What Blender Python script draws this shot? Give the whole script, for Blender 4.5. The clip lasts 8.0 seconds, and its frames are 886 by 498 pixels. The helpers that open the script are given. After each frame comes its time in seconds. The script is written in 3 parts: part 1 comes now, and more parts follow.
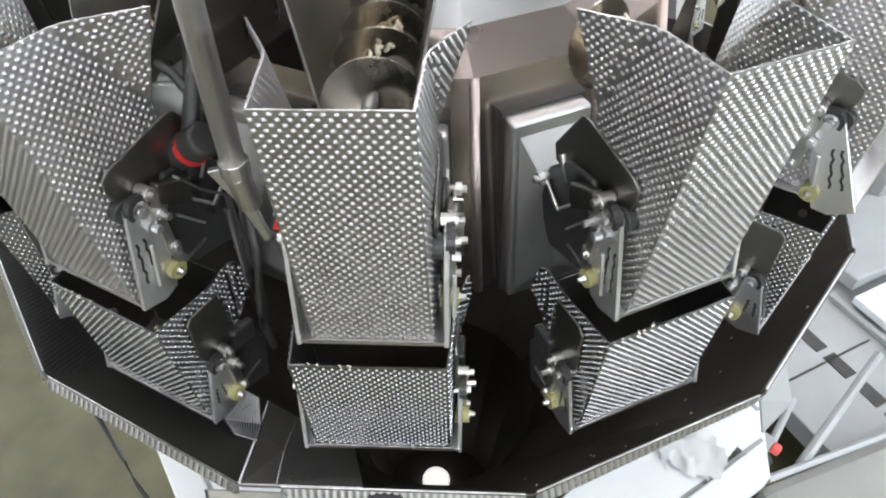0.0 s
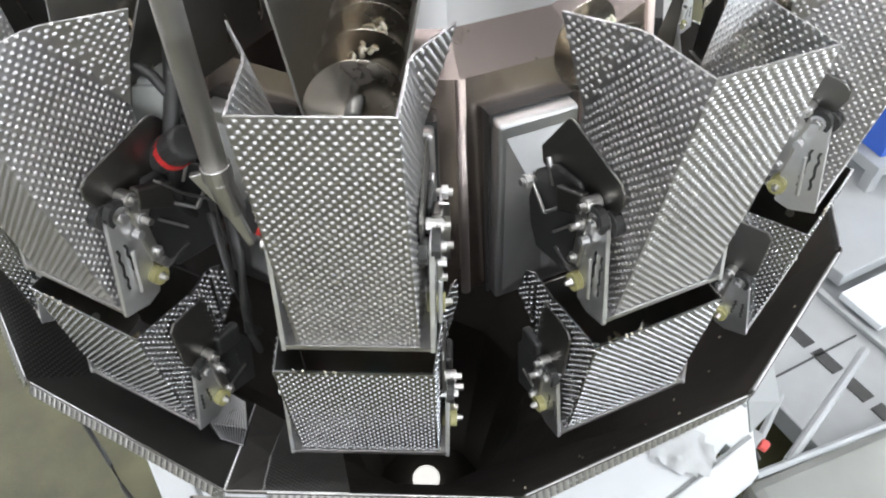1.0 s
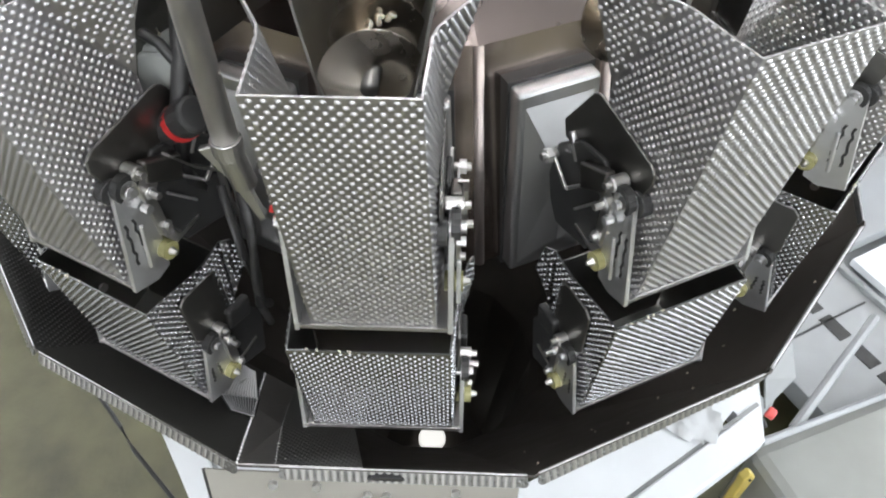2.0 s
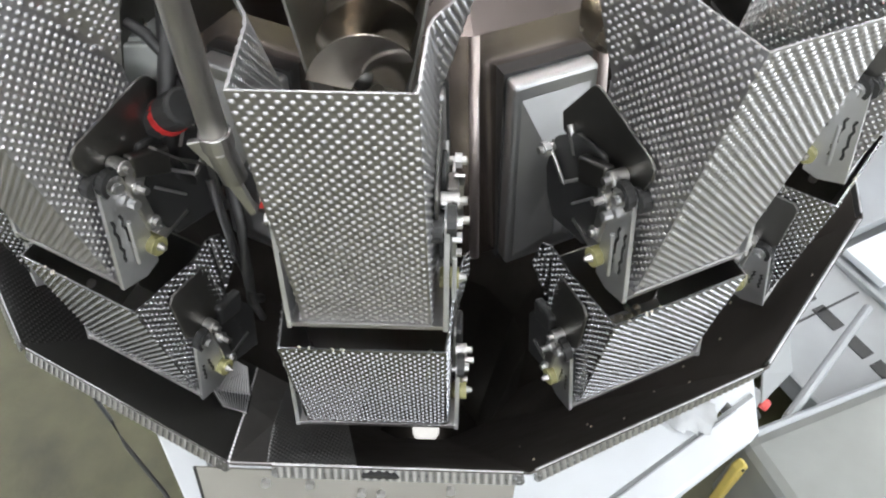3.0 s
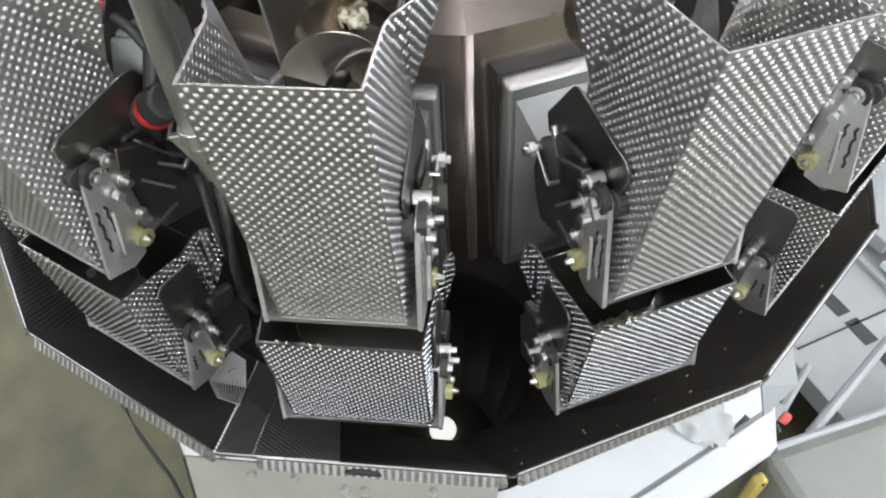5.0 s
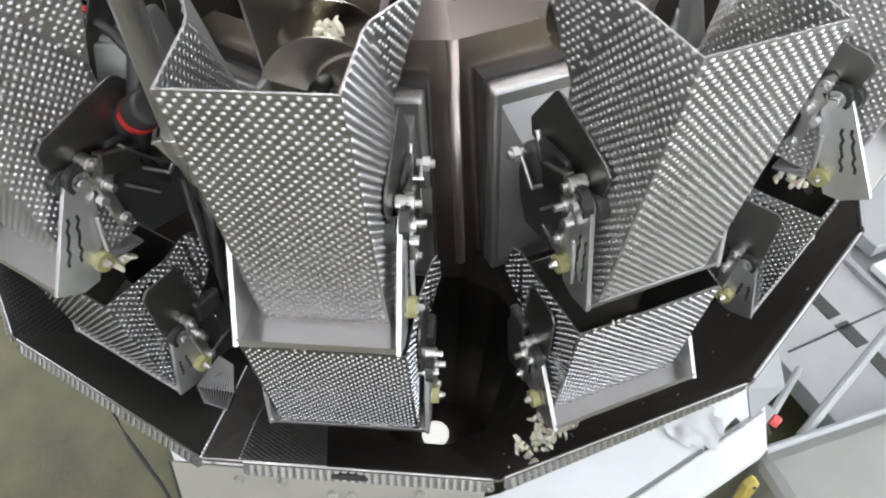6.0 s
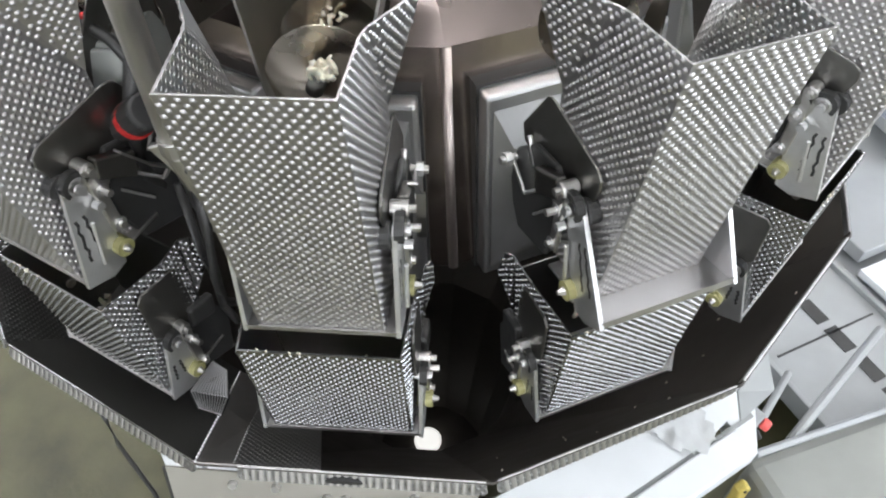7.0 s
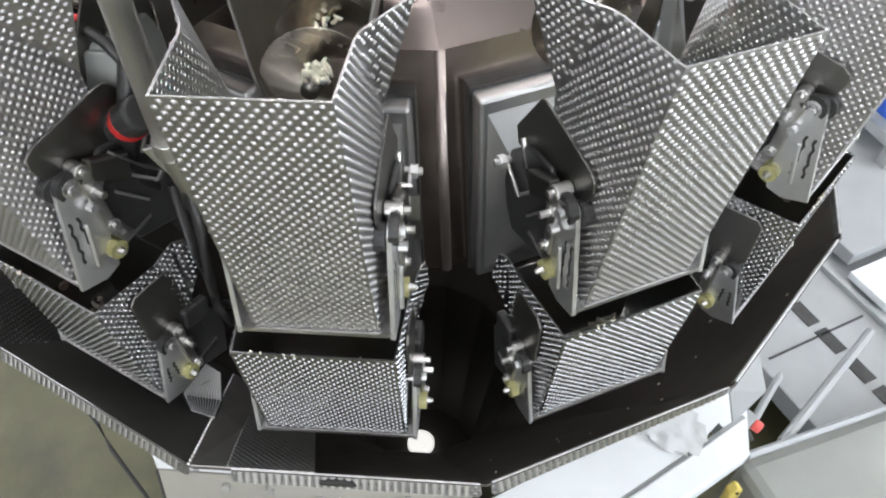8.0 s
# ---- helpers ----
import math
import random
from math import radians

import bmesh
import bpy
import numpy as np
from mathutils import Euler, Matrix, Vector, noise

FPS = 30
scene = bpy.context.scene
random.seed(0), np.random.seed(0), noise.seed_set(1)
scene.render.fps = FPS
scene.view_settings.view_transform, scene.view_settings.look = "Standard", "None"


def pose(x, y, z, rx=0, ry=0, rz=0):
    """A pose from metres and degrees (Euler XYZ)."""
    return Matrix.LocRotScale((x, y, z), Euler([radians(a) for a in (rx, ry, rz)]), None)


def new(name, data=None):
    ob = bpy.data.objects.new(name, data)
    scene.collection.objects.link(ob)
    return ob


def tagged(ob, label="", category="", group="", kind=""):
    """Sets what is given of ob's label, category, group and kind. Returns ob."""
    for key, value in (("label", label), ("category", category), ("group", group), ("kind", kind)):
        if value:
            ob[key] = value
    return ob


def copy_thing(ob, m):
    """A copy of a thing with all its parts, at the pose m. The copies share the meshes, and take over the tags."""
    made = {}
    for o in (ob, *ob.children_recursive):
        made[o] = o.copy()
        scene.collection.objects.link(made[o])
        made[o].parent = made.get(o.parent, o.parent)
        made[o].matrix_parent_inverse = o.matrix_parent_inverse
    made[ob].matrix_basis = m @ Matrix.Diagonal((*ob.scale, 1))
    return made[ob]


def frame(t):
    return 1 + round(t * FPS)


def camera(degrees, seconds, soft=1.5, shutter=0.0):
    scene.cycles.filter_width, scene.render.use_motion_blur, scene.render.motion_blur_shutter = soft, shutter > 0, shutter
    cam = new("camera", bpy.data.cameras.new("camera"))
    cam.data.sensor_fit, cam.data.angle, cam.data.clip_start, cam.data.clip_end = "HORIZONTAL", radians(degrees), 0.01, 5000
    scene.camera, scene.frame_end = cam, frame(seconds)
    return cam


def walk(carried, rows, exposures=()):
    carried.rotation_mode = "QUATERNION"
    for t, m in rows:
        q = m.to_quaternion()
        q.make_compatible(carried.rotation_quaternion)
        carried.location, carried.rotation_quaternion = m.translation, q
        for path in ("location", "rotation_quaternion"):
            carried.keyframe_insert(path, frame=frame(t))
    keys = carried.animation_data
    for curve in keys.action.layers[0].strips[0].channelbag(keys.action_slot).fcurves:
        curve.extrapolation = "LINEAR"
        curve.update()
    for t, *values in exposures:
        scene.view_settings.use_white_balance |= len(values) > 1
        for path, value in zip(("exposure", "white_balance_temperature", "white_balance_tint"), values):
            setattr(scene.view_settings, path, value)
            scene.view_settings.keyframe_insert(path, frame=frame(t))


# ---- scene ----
cam = camera(64.80, 8.0, soft=2.1)
PATH = [
    (0.0, pose(0.0780, -0.9291, 1.9619, 45.13, 0.86, 2.37)),
    (0.5, pose(0.0810, -0.9261, 1.9616, 45.00, 1.01, 2.26)),
    (1.0, pose(0.0811, -0.9201, 1.9628, 44.77, 0.49, 1.60)),
    (1.5, pose(0.0743, -0.9073, 1.9631, 42.85, 0.43, 2.41)),
    (3.0, pose(0.0669, -0.8832, 1.9565, 40.25, -0.07, 1.84)),
    (3.5, pose(0.0750, -0.8867, 1.9579, 40.90, 0.51, 2.61)),
    (4.0, pose(0.0919, -0.8818, 1.9575, 40.75, 1.00, 3.79)),
    (5.5, pose(0.1189, -0.8794, 1.9526, 40.24, 1.30, 5.20)),
    (6.0, pose(0.1219, -0.8800, 1.9542, 40.68, 1.08, 4.67)),
    (6.5, pose(0.1207, -0.8827, 1.9568, 41.09, 1.05, 4.29)),
    (7.0, pose(0.1205, -0.8857, 1.9573, 41.24, 0.61, 4.14)),
    (7.5, pose(0.1191, -0.8876, 1.9575, 41.24, 0.36, 4.18)),
    (8.0, pose(0.1193, -0.8878, 1.9582, 41.49, 0.17, 3.71)),
]
walk(cam, PATH, [(0.0, 0.09), (1.5, 0.07), (3.0, 0.01), (8.0, 0.01)])

# ---- light ----
ZT = 1.75                      # height of the feed hoppers' upper rim
STEP = 2 * math.pi / 14        # fourteen heads round the ring
world = bpy.data.worlds.new("sky")
scene.world = world
world.use_nodes = True
wn = world.node_tree
sky = wn.nodes.new("ShaderNodeTexSky")
sky.sky_type, sky.sun_disc = "NISHITA", False
sky.sun_elevation, sky.sun_rotation = radians(45), radians(110)
wn.nodes["Background"].inputs["Strength"].default_value = 0.12
wn.links.new(sky.outputs[0], wn.nodes["Background"].inputs[0])


def area_lamp(name, m, sx, sy, watts, colour=(1, 1, 1)):
    d = bpy.data.lights.new(name, "AREA")
    d.shape, d.size, d.size_y, d.energy, d.color = "RECTANGLE", sx, sy, watts, colour
    ob = new(name, d)
    ob.matrix_basis = m
    return tagged(ob, kind="structure")


HALL = (-7.0, 6.5, -6.5, 7.5, 5.0)     # x0, x1, y0, y1, height
area_lamp("east_window_light", pose(6.6, -1.2, 2.6, 0, 90, 0), 2.6, 5.4, 480, (0.87, 0.935, 1.0))
# unseen light from the west, added to brighten the left-hand faces
area_lamp("west_fill_light", pose(-7.1, 1.0, 2.7, 0, -90, 0), 2.4, 6.0, 170, (0.93, 0.955, 1.0))
area_lamp("south_window_light", pose(0.5, -6.6, 2.7, 90, 0, 0), 9.0, 2.4, 225, (0.955, 0.96, 0.985))


# ---- materials ----
def mat(name, colour, rough=0.5, metal=0.0, vary=0.15, scale=30.0, bump=0.0, bump_scale=None, rough_vary=0.1, **extra):
    """A principled material whose colour, roughness and relief vary at two scales."""
    m = bpy.data.materials.new(name)
    m.use_nodes = True
    nt = m.node_tree
    b = nt.nodes["Principled BSDF"]
    tc = nt.nodes.new("ShaderNodeTexCoord")
    big, fine = nt.nodes.new("ShaderNodeTexNoise"), nt.nodes.new("ShaderNodeTexNoise")
    big.inputs["Scale"].default_value, fine.inputs["Scale"].default_value = scale * 0.2, scale
    big.inputs["Detail"].default_value, fine.inputs["Detail"].default_value = 4, 6
    nt.links.new(tc.outputs["Object"], big.inputs["Vector"])
    nt.links.new(tc.outputs["Object"], fine.inputs["Vector"])
    add = nt.nodes.new("ShaderNodeMath")
    add.operation = "ADD"
    nt.links.new(big.outputs["Fac"], add.inputs[0])
    nt.links.new(fine.outputs["Fac"], add.inputs[1])
    tone = nt.nodes.new("ShaderNodeMapRange")
    tone.inputs["From Min"].default_value, tone.inputs["From Max"].default_value = 0.6, 1.4
    tone.inputs["To Min"].default_value, tone.inputs["To Max"].default_value = 1 - vary, 1 + vary
    nt.links.new(add.outputs[0], tone.inputs["Value"])
    mul = nt.nodes.new("ShaderNodeVectorMath")
    mul.operation = "MULTIPLY"
    mul.inputs[0].default_value = colour
    nt.links.new(tone.outputs[0], mul.inputs[1])
    nt.links.new(mul.outputs[0], b.inputs["Base Color"])
    rr = nt.nodes.new("ShaderNodeMapRange")
    rr.inputs["From Min"].default_value, rr.inputs["From Max"].default_value = 0.6, 1.4
    rr.inputs["To Min"].default_value, rr.inputs["To Max"].default_value = max(0.02, rough - rough_vary), min(1, rough + rough_vary)
    nt.links.new(add.outputs[0], rr.inputs["Value"])
    nt.links.new(rr.outputs[0], b.inputs["Roughness"])
    b.inputs["Metallic"].default_value = metal
    if bump:
        bp = nt.nodes.new("ShaderNodeBump")
        bp.inputs["Strength"].default_value, bp.inputs["Distance"].default_value = 1.0, bump
        nz = nt.nodes.new("ShaderNodeTexNoise")
        nz.inputs["Scale"].default_value, nz.inputs["Detail"].default_value = bump_scale or scale * 2, 5
        nt.links.new(tc.outputs["Object"], nz.inputs["Vector"])
        nt.links.new(nz.outputs["Fac"], bp.inputs["Height"])
        nt.links.new(bp.outputs[0], b.inputs["Normal"])
    for key, value in extra.items():
        b.inputs[key.replace("_", " ")].default_value = value
    return m


def dimpled(name, colour, rough, pitch=0.0075, row=0.0080, depth=0.0013):
    """Rolled sheet steel with staggered round dimples, laid out in metres on the sheet's own coordinates."""
    m = mat(name, colour, rough, 1.0, vary=0.05, scale=40, rough_vary=0.03)
    nt = m.node_tree
    b = nt.nodes["Principled BSDF"]
    uv = nt.nodes.new("ShaderNodeUVMap")
    sep = nt.nodes.new("ShaderNodeSeparateXYZ")
    nt.links.new(uv.outputs[0], sep.inputs[0])
    waves = []
    for axis, step in (("X", pitch), ("Y", row)):
        f = nt.nodes.new("ShaderNodeMath")
        f.operation = "MULTIPLY"
        f.inputs[1].default_value = 2 * math.pi / step
        nt.links.new(sep.outputs[axis], f.inputs[0])
        c = nt.nodes.new("ShaderNodeMath")
        c.operation = "COSINE"
        nt.links.new(f.outputs[0], c.inputs[0])
        waves.append(c)
    prod = nt.nodes.new("ShaderNodeMath")
    prod.operation = "MULTIPLY"
    for i in (0, 1):
        nt.links.new(waves[i].outputs[0], prod.inputs[i])
    lift = nt.nodes.new("ShaderNodeMapRange")
    lift.interpolation_type = "SMOOTHSTEP"
    lift.inputs["From Min"].default_value, lift.inputs["From Max"].default_value = 0.05, 0.95
    nt.links.new(prod.outputs[0], lift.inputs["Value"])
    bp = nt.nodes.new("ShaderNodeBump")
    bp.inputs["Strength"].default_value, bp.inputs["Distance"].default_value = 1.0, depth
    nt.links.new(lift.outputs[0], bp.inputs["Height"])
    nt.links.new(bp.outputs[0], b.inputs["Normal"])
    return m


def brushed(m, grain=(900.0, 900.0, 12.0), depth=0.00006):
    """Fine brushing lines up and down a steel sheet: relief and gloss follow them."""
    nt = m.node_tree
    b = nt.nodes["Principled BSDF"]
    tc = nt.nodes.new("ShaderNodeTexCoord")
    mp = nt.nodes.new("ShaderNodeMapping")
    mp.inputs["Scale"].default_value = grain
    nz = nt.nodes.new("ShaderNodeTexNoise")
    nz.inputs["Scale"].default_value, nz.inputs["Detail"].default_value = 1.0, 3
    bp = nt.nodes.new("ShaderNodeBump")
    bp.inputs["Strength"].default_value, bp.inputs["Distance"].default_value = 0.6, depth
    nt.links.new(tc.outputs["Object"], mp.inputs["Vector"])
    nt.links.new(mp.outputs[0], nz.inputs["Vector"])
    nt.links.new(nz.outputs["Fac"], bp.inputs["Height"])
    nt.links.new(bp.outputs[0], b.inputs["Normal"])
    return m


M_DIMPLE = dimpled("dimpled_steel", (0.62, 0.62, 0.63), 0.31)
M_PLATE = mat("plain_sheet_steel", (0.492, 0.482, 0.488), 0.395, 1.0, 0.10, 30, rough_vary=0.05)
M_STEEL = mat("brushed_steel", (0.58, 0.57, 0.56), 0.32, 1.0, 0.05, 60, 0.00005, 400, rough_vary=0.04)
M_EDGE = mat("bright_steel", (0.76, 0.76, 0.77), 0.40, 1.0, 0.08, 80)
M_POLE = mat("pole_steel", (0.80, 0.78, 0.75), 0.43, 1.0, 0.05, 40)
M_SEAM = mat("seam_steel", (0.56, 0.49, 0.46), 0.46, 1.0, 0.03, 20)
M_COVER = mat("cover_steel", (0.60, 0.60, 0.605), 0.36, 1.0, 0.04, 40, 0.00004, 300, rough_vary=0.04)
# glossier sheet steel, darkened in colour for the shade under the feed hoppers
M_WEIGH = mat("weigh_steel_shaded", (0.38, 0.38, 0.388), 0.25, 1.0, 0.06, 40, rough_vary=0.03)
# roof steel with the dark reflection of overhead machinery put into its colour
M_ROOF = brushed(mat("dark_reflection_roof_steel", (0.185, 0.155, 0.145), 0.28, 1.0, 0.06, 14, rough_vary=0.04))
M_BEIGE = mat("beige_skirt_paint", (0.28, 0.27, 0.24), 0.45, 0.0, 0.12, 12)
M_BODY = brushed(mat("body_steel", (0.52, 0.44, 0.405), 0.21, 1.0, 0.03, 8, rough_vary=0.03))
M_CHUTE = dimpled("chute_dimples", (0.50, 0.49, 0.48), 0.34, depth=0.0010)
# flap colour set darker than the wall's, evening out the light each gets
M_SLIDE = mat("dark_chute_flap", (0.030, 0.029, 0.027), 0.36, 0.0, 0.25, 30, 0.00004, 200, rough_vary=0.08, Specular_IOR_Level=0.3)
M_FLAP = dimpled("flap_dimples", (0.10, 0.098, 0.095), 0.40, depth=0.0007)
M_CONE = mat("dark_chute_wall", (0.058, 0.051, 0.045), 0.50, 0.0, 0.25, 30, 0.00004, 200, rough_vary=0.08, Specular_IOR_Level=0.35)
# very pale steel: the glare on the liner ribs is in its colour
M_RIB = mat("glare_rib_steel", (0.86, 0.86, 0.87), 0.48, 1.0, 0.06, 60, rough_vary=0.05)
M_SPLICE = mat("splice_steel", (0.50, 0.48, 0.46), 0.46, 1.0, 0.10, 40, rough_vary=0.05)
M_FILM = mat("crumpled_film", (0.55, 0.57, 0.58), 0.22, 0.0, 0.04, 30, 0.001, 60)
M_RIM = dimpled("rim_steel", (0.34, 0.34, 0.34), 0.34, depth=0.0012)
M_BLACK = mat("black_plastic", (0.025, 0.025, 0.025), 0.4, 0.0, 0.3, 60)
# also lines hopper insides and troughs, its dark tone standing in for shade
M_DARK = mat("dark_bracket_and_shade", (0.19, 0.185, 0.175), 0.36, 1.0, 0.1, 60, rough_vary=0.05)
M_GREY = mat("grey_plastic", (0.34, 0.355, 0.34), 0.45, 0.0, 0.15, 40)
M_NYLON = mat("yellow_nylon", (0.30, 0.285, 0.13), 0.45, 0.0, 0.15, 90)
M_PINK = mat("red_plastic", (0.62, 0.09, 0.08), 0.35, 0.0, 0.1, 60)
M_RED = mat("red_tape", (0.42, 0.02, 0.02), 0.5, 0.0, 0.15, 90)
M_SCREW = mat("screw_steel", (0.60, 0.55, 0.48), 0.24, 1.0, 0.12, 60)
M_FOOD = mat("food", (0.76, 0.70, 0.57), 0.6, 0.0, 0.3, 60, 0.002, 120, Subsurface_Weight=0.1)
M_WHITE = mat("white_sheet", (0.69, 0.715, 0.735), 0.35, 0.0, 0.06, 10)
M_FLOOR = mat("green_floor", (0.082, 0.079, 0.040), 0.42, 0.0, 0.55, 7, 0.001, 60)
M_WALL = mat("hall_wall", (0.52, 0.52, 0.515), 0.8, 0.0, 0.10, 3)
M_CEIL = mat("hall_ceiling", (0.74, 0.74, 0.73), 0.8, 0.0, 0.08, 3)
M_LAMP = mat("lamp_tube", (0.9, 0.9, 0.9), 0.5, 0.0, 0.0, 3, Emission_Strength=40.0, Emission_Color=(0.97, 0.965, 0.985, 1))
M_PALE = mat("pale_grey_paint", (0.29, 0.30, 0.305), 0.45, 0.0, 0.12, 8)
M_CABINET = mat("cabinet_paint", (0.26, 0.265, 0.25), 0.5, 0.0, 0.25, 5)
# glow put in for the bright outlet opening
M_GLOW = mat("bright_outlet_disc", (0.85, 0.85, 0.82), 0.4, 0.0, 0.02, 20, Emission_Strength=0.9, Emission_Color=(1.0, 0.99, 0.95, 1))
M_BLUE = mat("blue_plastic", (0.03, 0.10, 0.45), 0.4, 0.0, 0.1, 20)
M_YELLOW = mat("yellow_plastic", (0.60, 0.47, 0.12), 0.4, 0.0, 0.1, 20)


# ---- mesh helpers ----
def sheet_uv(bm):
    """Sheet coordinates in metres: u level along each face, v up its slope."""
    layer = bm.loops.layers.uv.verify()
    bm.normal_update()
    for f in bm.faces:
        n = f.normal
        u = Vector((0, 0, 1)).cross(n)
        u = u.normalized() if u.length > 0.05 else Vector((1, 0, 0))
        v = n.cross(u)
        for lp in f.loops:
            lp[layer].uv = (lp.vert.co.dot(u), lp.vert.co.dot(v))


def part(name, bm, material, parent=None, label="", m=None, solid=0.0, bevel=0.0, smooth=False):
    """Links a bmesh as one mesh object under a thing or a part."""
    sheet_uv(bm)
    me = bpy.data.meshes.new(name)
    bm.to_mesh(me)
    bm.free()
    me.materials.append(material)
    if smooth:
        me.polygons.foreach_set("use_smooth", [True] * len(me.polygons))
    ob = new(name, me)
    if parent:
        ob.parent = parent
    if m is not None:
        ob.matrix_basis = m
    if label:
        ob["label"] = label
    if solid:
        md = ob.modifiers.new("thickness", "SOLIDIFY")
        md.thickness, md.offset = solid, -1
    if bevel:
        md = ob.modifiers.new("edges", "BEVEL")
        md.width, md.segments, md.limit_method = bevel, 2, "ANGLE"
    return ob


def faces(points, polys):
    bm = bmesh.new()
    vs = [bm.verts.new(p) for p in points]
    for p in polys:
        bm.faces.new([vs[i] for i in p])
    return bm


def prism(profile, axis_map, a, b):
    """Extrudes a 2D outline from a to b; axis_map(u, v, w) gives the place."""
    bm = bmesh.new()
    lo = [bm.verts.new(axis_map(u, v, a)) for u, v in profile]
    hi = [bm.verts.new(axis_map(u, v, b)) for u, v in profile]
    n = len(profile)
    bm.faces.new(lo)
    bm.faces.new(hi)
    for i in range(n):
        bm.faces.new((lo[i], lo[(i + 1) % n], hi[(i + 1) % n], hi[i]))
    bmesh.ops.recalc_face_normals(bm, faces=bm.faces)
    return bm


def box(x0, x1, y0, y1, z0, z1):
    return prism([(x0, y0), (x1, y0), (x1, y1), (x0, y1)], lambda u, v, w: (u, v, w), z0, z1)


def rod(a, b, r, n=14, r2=None, caps=True):
    a, b = Vector(a), Vector(b)
    d = b - a
    bm = bmesh.new()
    bmesh.ops.create_cone(bm, cap_ends=caps, segments=n, radius1=r, radius2=r if r2 is None else r2, depth=d.length)
    bmesh.ops.transform(bm, matrix=Matrix.Translation((a + b) / 2) @ d.to_track_quat("Z", "Y").to_matrix().to_4x4(), verts=bm.verts)
    return bm


def join(*bms):
    """Several bmeshes in one."""
    out = bmesh.new()
    for b in bms:
        me = bpy.data.meshes.new("tmp")
        b.to_mesh(me)
        b.free()
        out.from_mesh(me)
        bpy.data.meshes.remove(me)
    return out


def tube(points, r, n=8):
    """A bent round tube through the points."""
    pts = [Vector(p) for p in points]
    bm = bmesh.new()
    rings = []
    for i, p in enumerate(pts):
        d = (pts[min(i + 1, len(pts) - 1)] - pts[max(i - 1, 0)]).normalized()
        q = d.to_track_quat("Z", "Y").to_matrix()
        rings.append([bm.verts.new(p + q @ Vector((r * math.cos(t), r * math.sin(t), 0))) for t in [2 * math.pi * j / n for j in range(n)]])
    for a, b in zip(rings, rings[1:]):
        for j in range(n):
            bm.faces.new((a[j], a[(j + 1) % n], b[(j + 1) % n], b[j]))
    bm.faces.new(rings[0][::-1])
    bm.faces.new(rings[-1])
    return bm


def thing(name, m, label, category, group="", kind=""):
    e = new(name)
    e.empty_display_size = 0.05
    e.matrix_basis = m
    return tagged(e, label, category, group, kind)


def polar(r, deg, z):
    a = radians(deg)
    return Vector((r * math.sin(a), -r * math.cos(a), ZT + z))


def head_pose(k, r=0.0, z=0.0):
    return pose(0, 0, ZT, 0, 0, math.degrees(k * STEP)) @ pose(0, -r, z)


# ---- hall ----
x0, x1, y0, y1, hh = HALL
floor = part("floor", box(x0, x1, y0, y1, -0.2, 0), M_FLOOR)
tagged(floor, "worn grey-green painted concrete floor", "floor", kind="structure")
ceiling = part("ceiling", box(x0, x1, y0, y1, hh, hh + 0.2), M_CEIL)
tagged(ceiling, "pale painted hall ceiling", "ceiling", kind="structure")
tagged(part("wall_north", box(x0 - .2, x1 + .2, y1, y1 + .2, 0, hh), M_WALL), "plain painted hall wall", "wall", kind="structure")
# the west wall is out of view; its opening is added for the fill light
bm = join(box(x0 - .2, x0, y0, -2.1, 0, hh), box(x0 - .2, x0, 4.1, y1, 0, hh), box(x0 - .2, x0, -2.1, 4.1, 0, 1.4), box(x0 - .2, x0, -2.1, 4.1, 4.0, hh))
tagged(part("wall_west", bm, M_WALL), "unseen painted hall wall with a wide window opening", "wall", kind="structure")
# the east wall has one wide window opening
wy0, wy1, wz0, wz1 = -4.0, 1.6, 1.2, 4.0
bm = join(box(x1, x1 + .2, y0, wy0, 0, hh), box(x1, x1 + .2, wy1, y1, 0, hh), box(x1, x1 + .2, wy0, wy1, 0, wz0), box(x1, x1 + .2, wy0, wy1, wz1, hh))
tagged(part("wall_east", bm, M_WALL), "unseen painted hall wall with a wide window opening", "wall", kind="structure")
bm = join(box(x0 - .2, -4.1, y0 - .2, y0, 0, hh), box(5.1, x1 + .2, y0 - .2, y0, 0, hh), box(-4.1, 5.1, y0 - .2, y0, 0, 1.4), box(-4.1, 5.1, y0 - .2, y0, 4.0, hh))
tagged(part("wall_south", bm, M_WALL), "painted hall wall with a long band of windows", "wall", kind="structure")
lamp = thing("ceiling_light", pose(0, -2.2, hh - 0.12), "long white ceiling light with a glowing tube", "lamp", "ceiling lights")
part("housing", box(-1.2, 1.2, -0.10, 0.10, 0.03, 0.1), M_WHITE, lamp)
part("tube", rod((-1.15, 0, 0), (1.15, 0, 0), 0.042), M_LAMP, lamp)
for lx in (-4.2, 0, 4.2):
    for ly in (-4.4, -2.2, 0.0, 2.2, 4.4):
        if (lx, ly) != (0, -2.2):
            copy_thing(lamp, pose(lx, ly, hh - 0.12))

# ---- weigher body ----
def ring_pts(r, z, half=True):
    return [polar(r, math.degrees((k + 0.5) * STEP), z) for k in range(14)]


body = thing("weigher_body", pose(0, 0, 0, 0, 0, 0.9), "brushed steel fourteen-sided drive housing of a weighing machine", "machine body")
LEVELS = [(0.369, -0.425), (0.327, -0.158), (0.272, -0.132), (0.255, -0.06)]
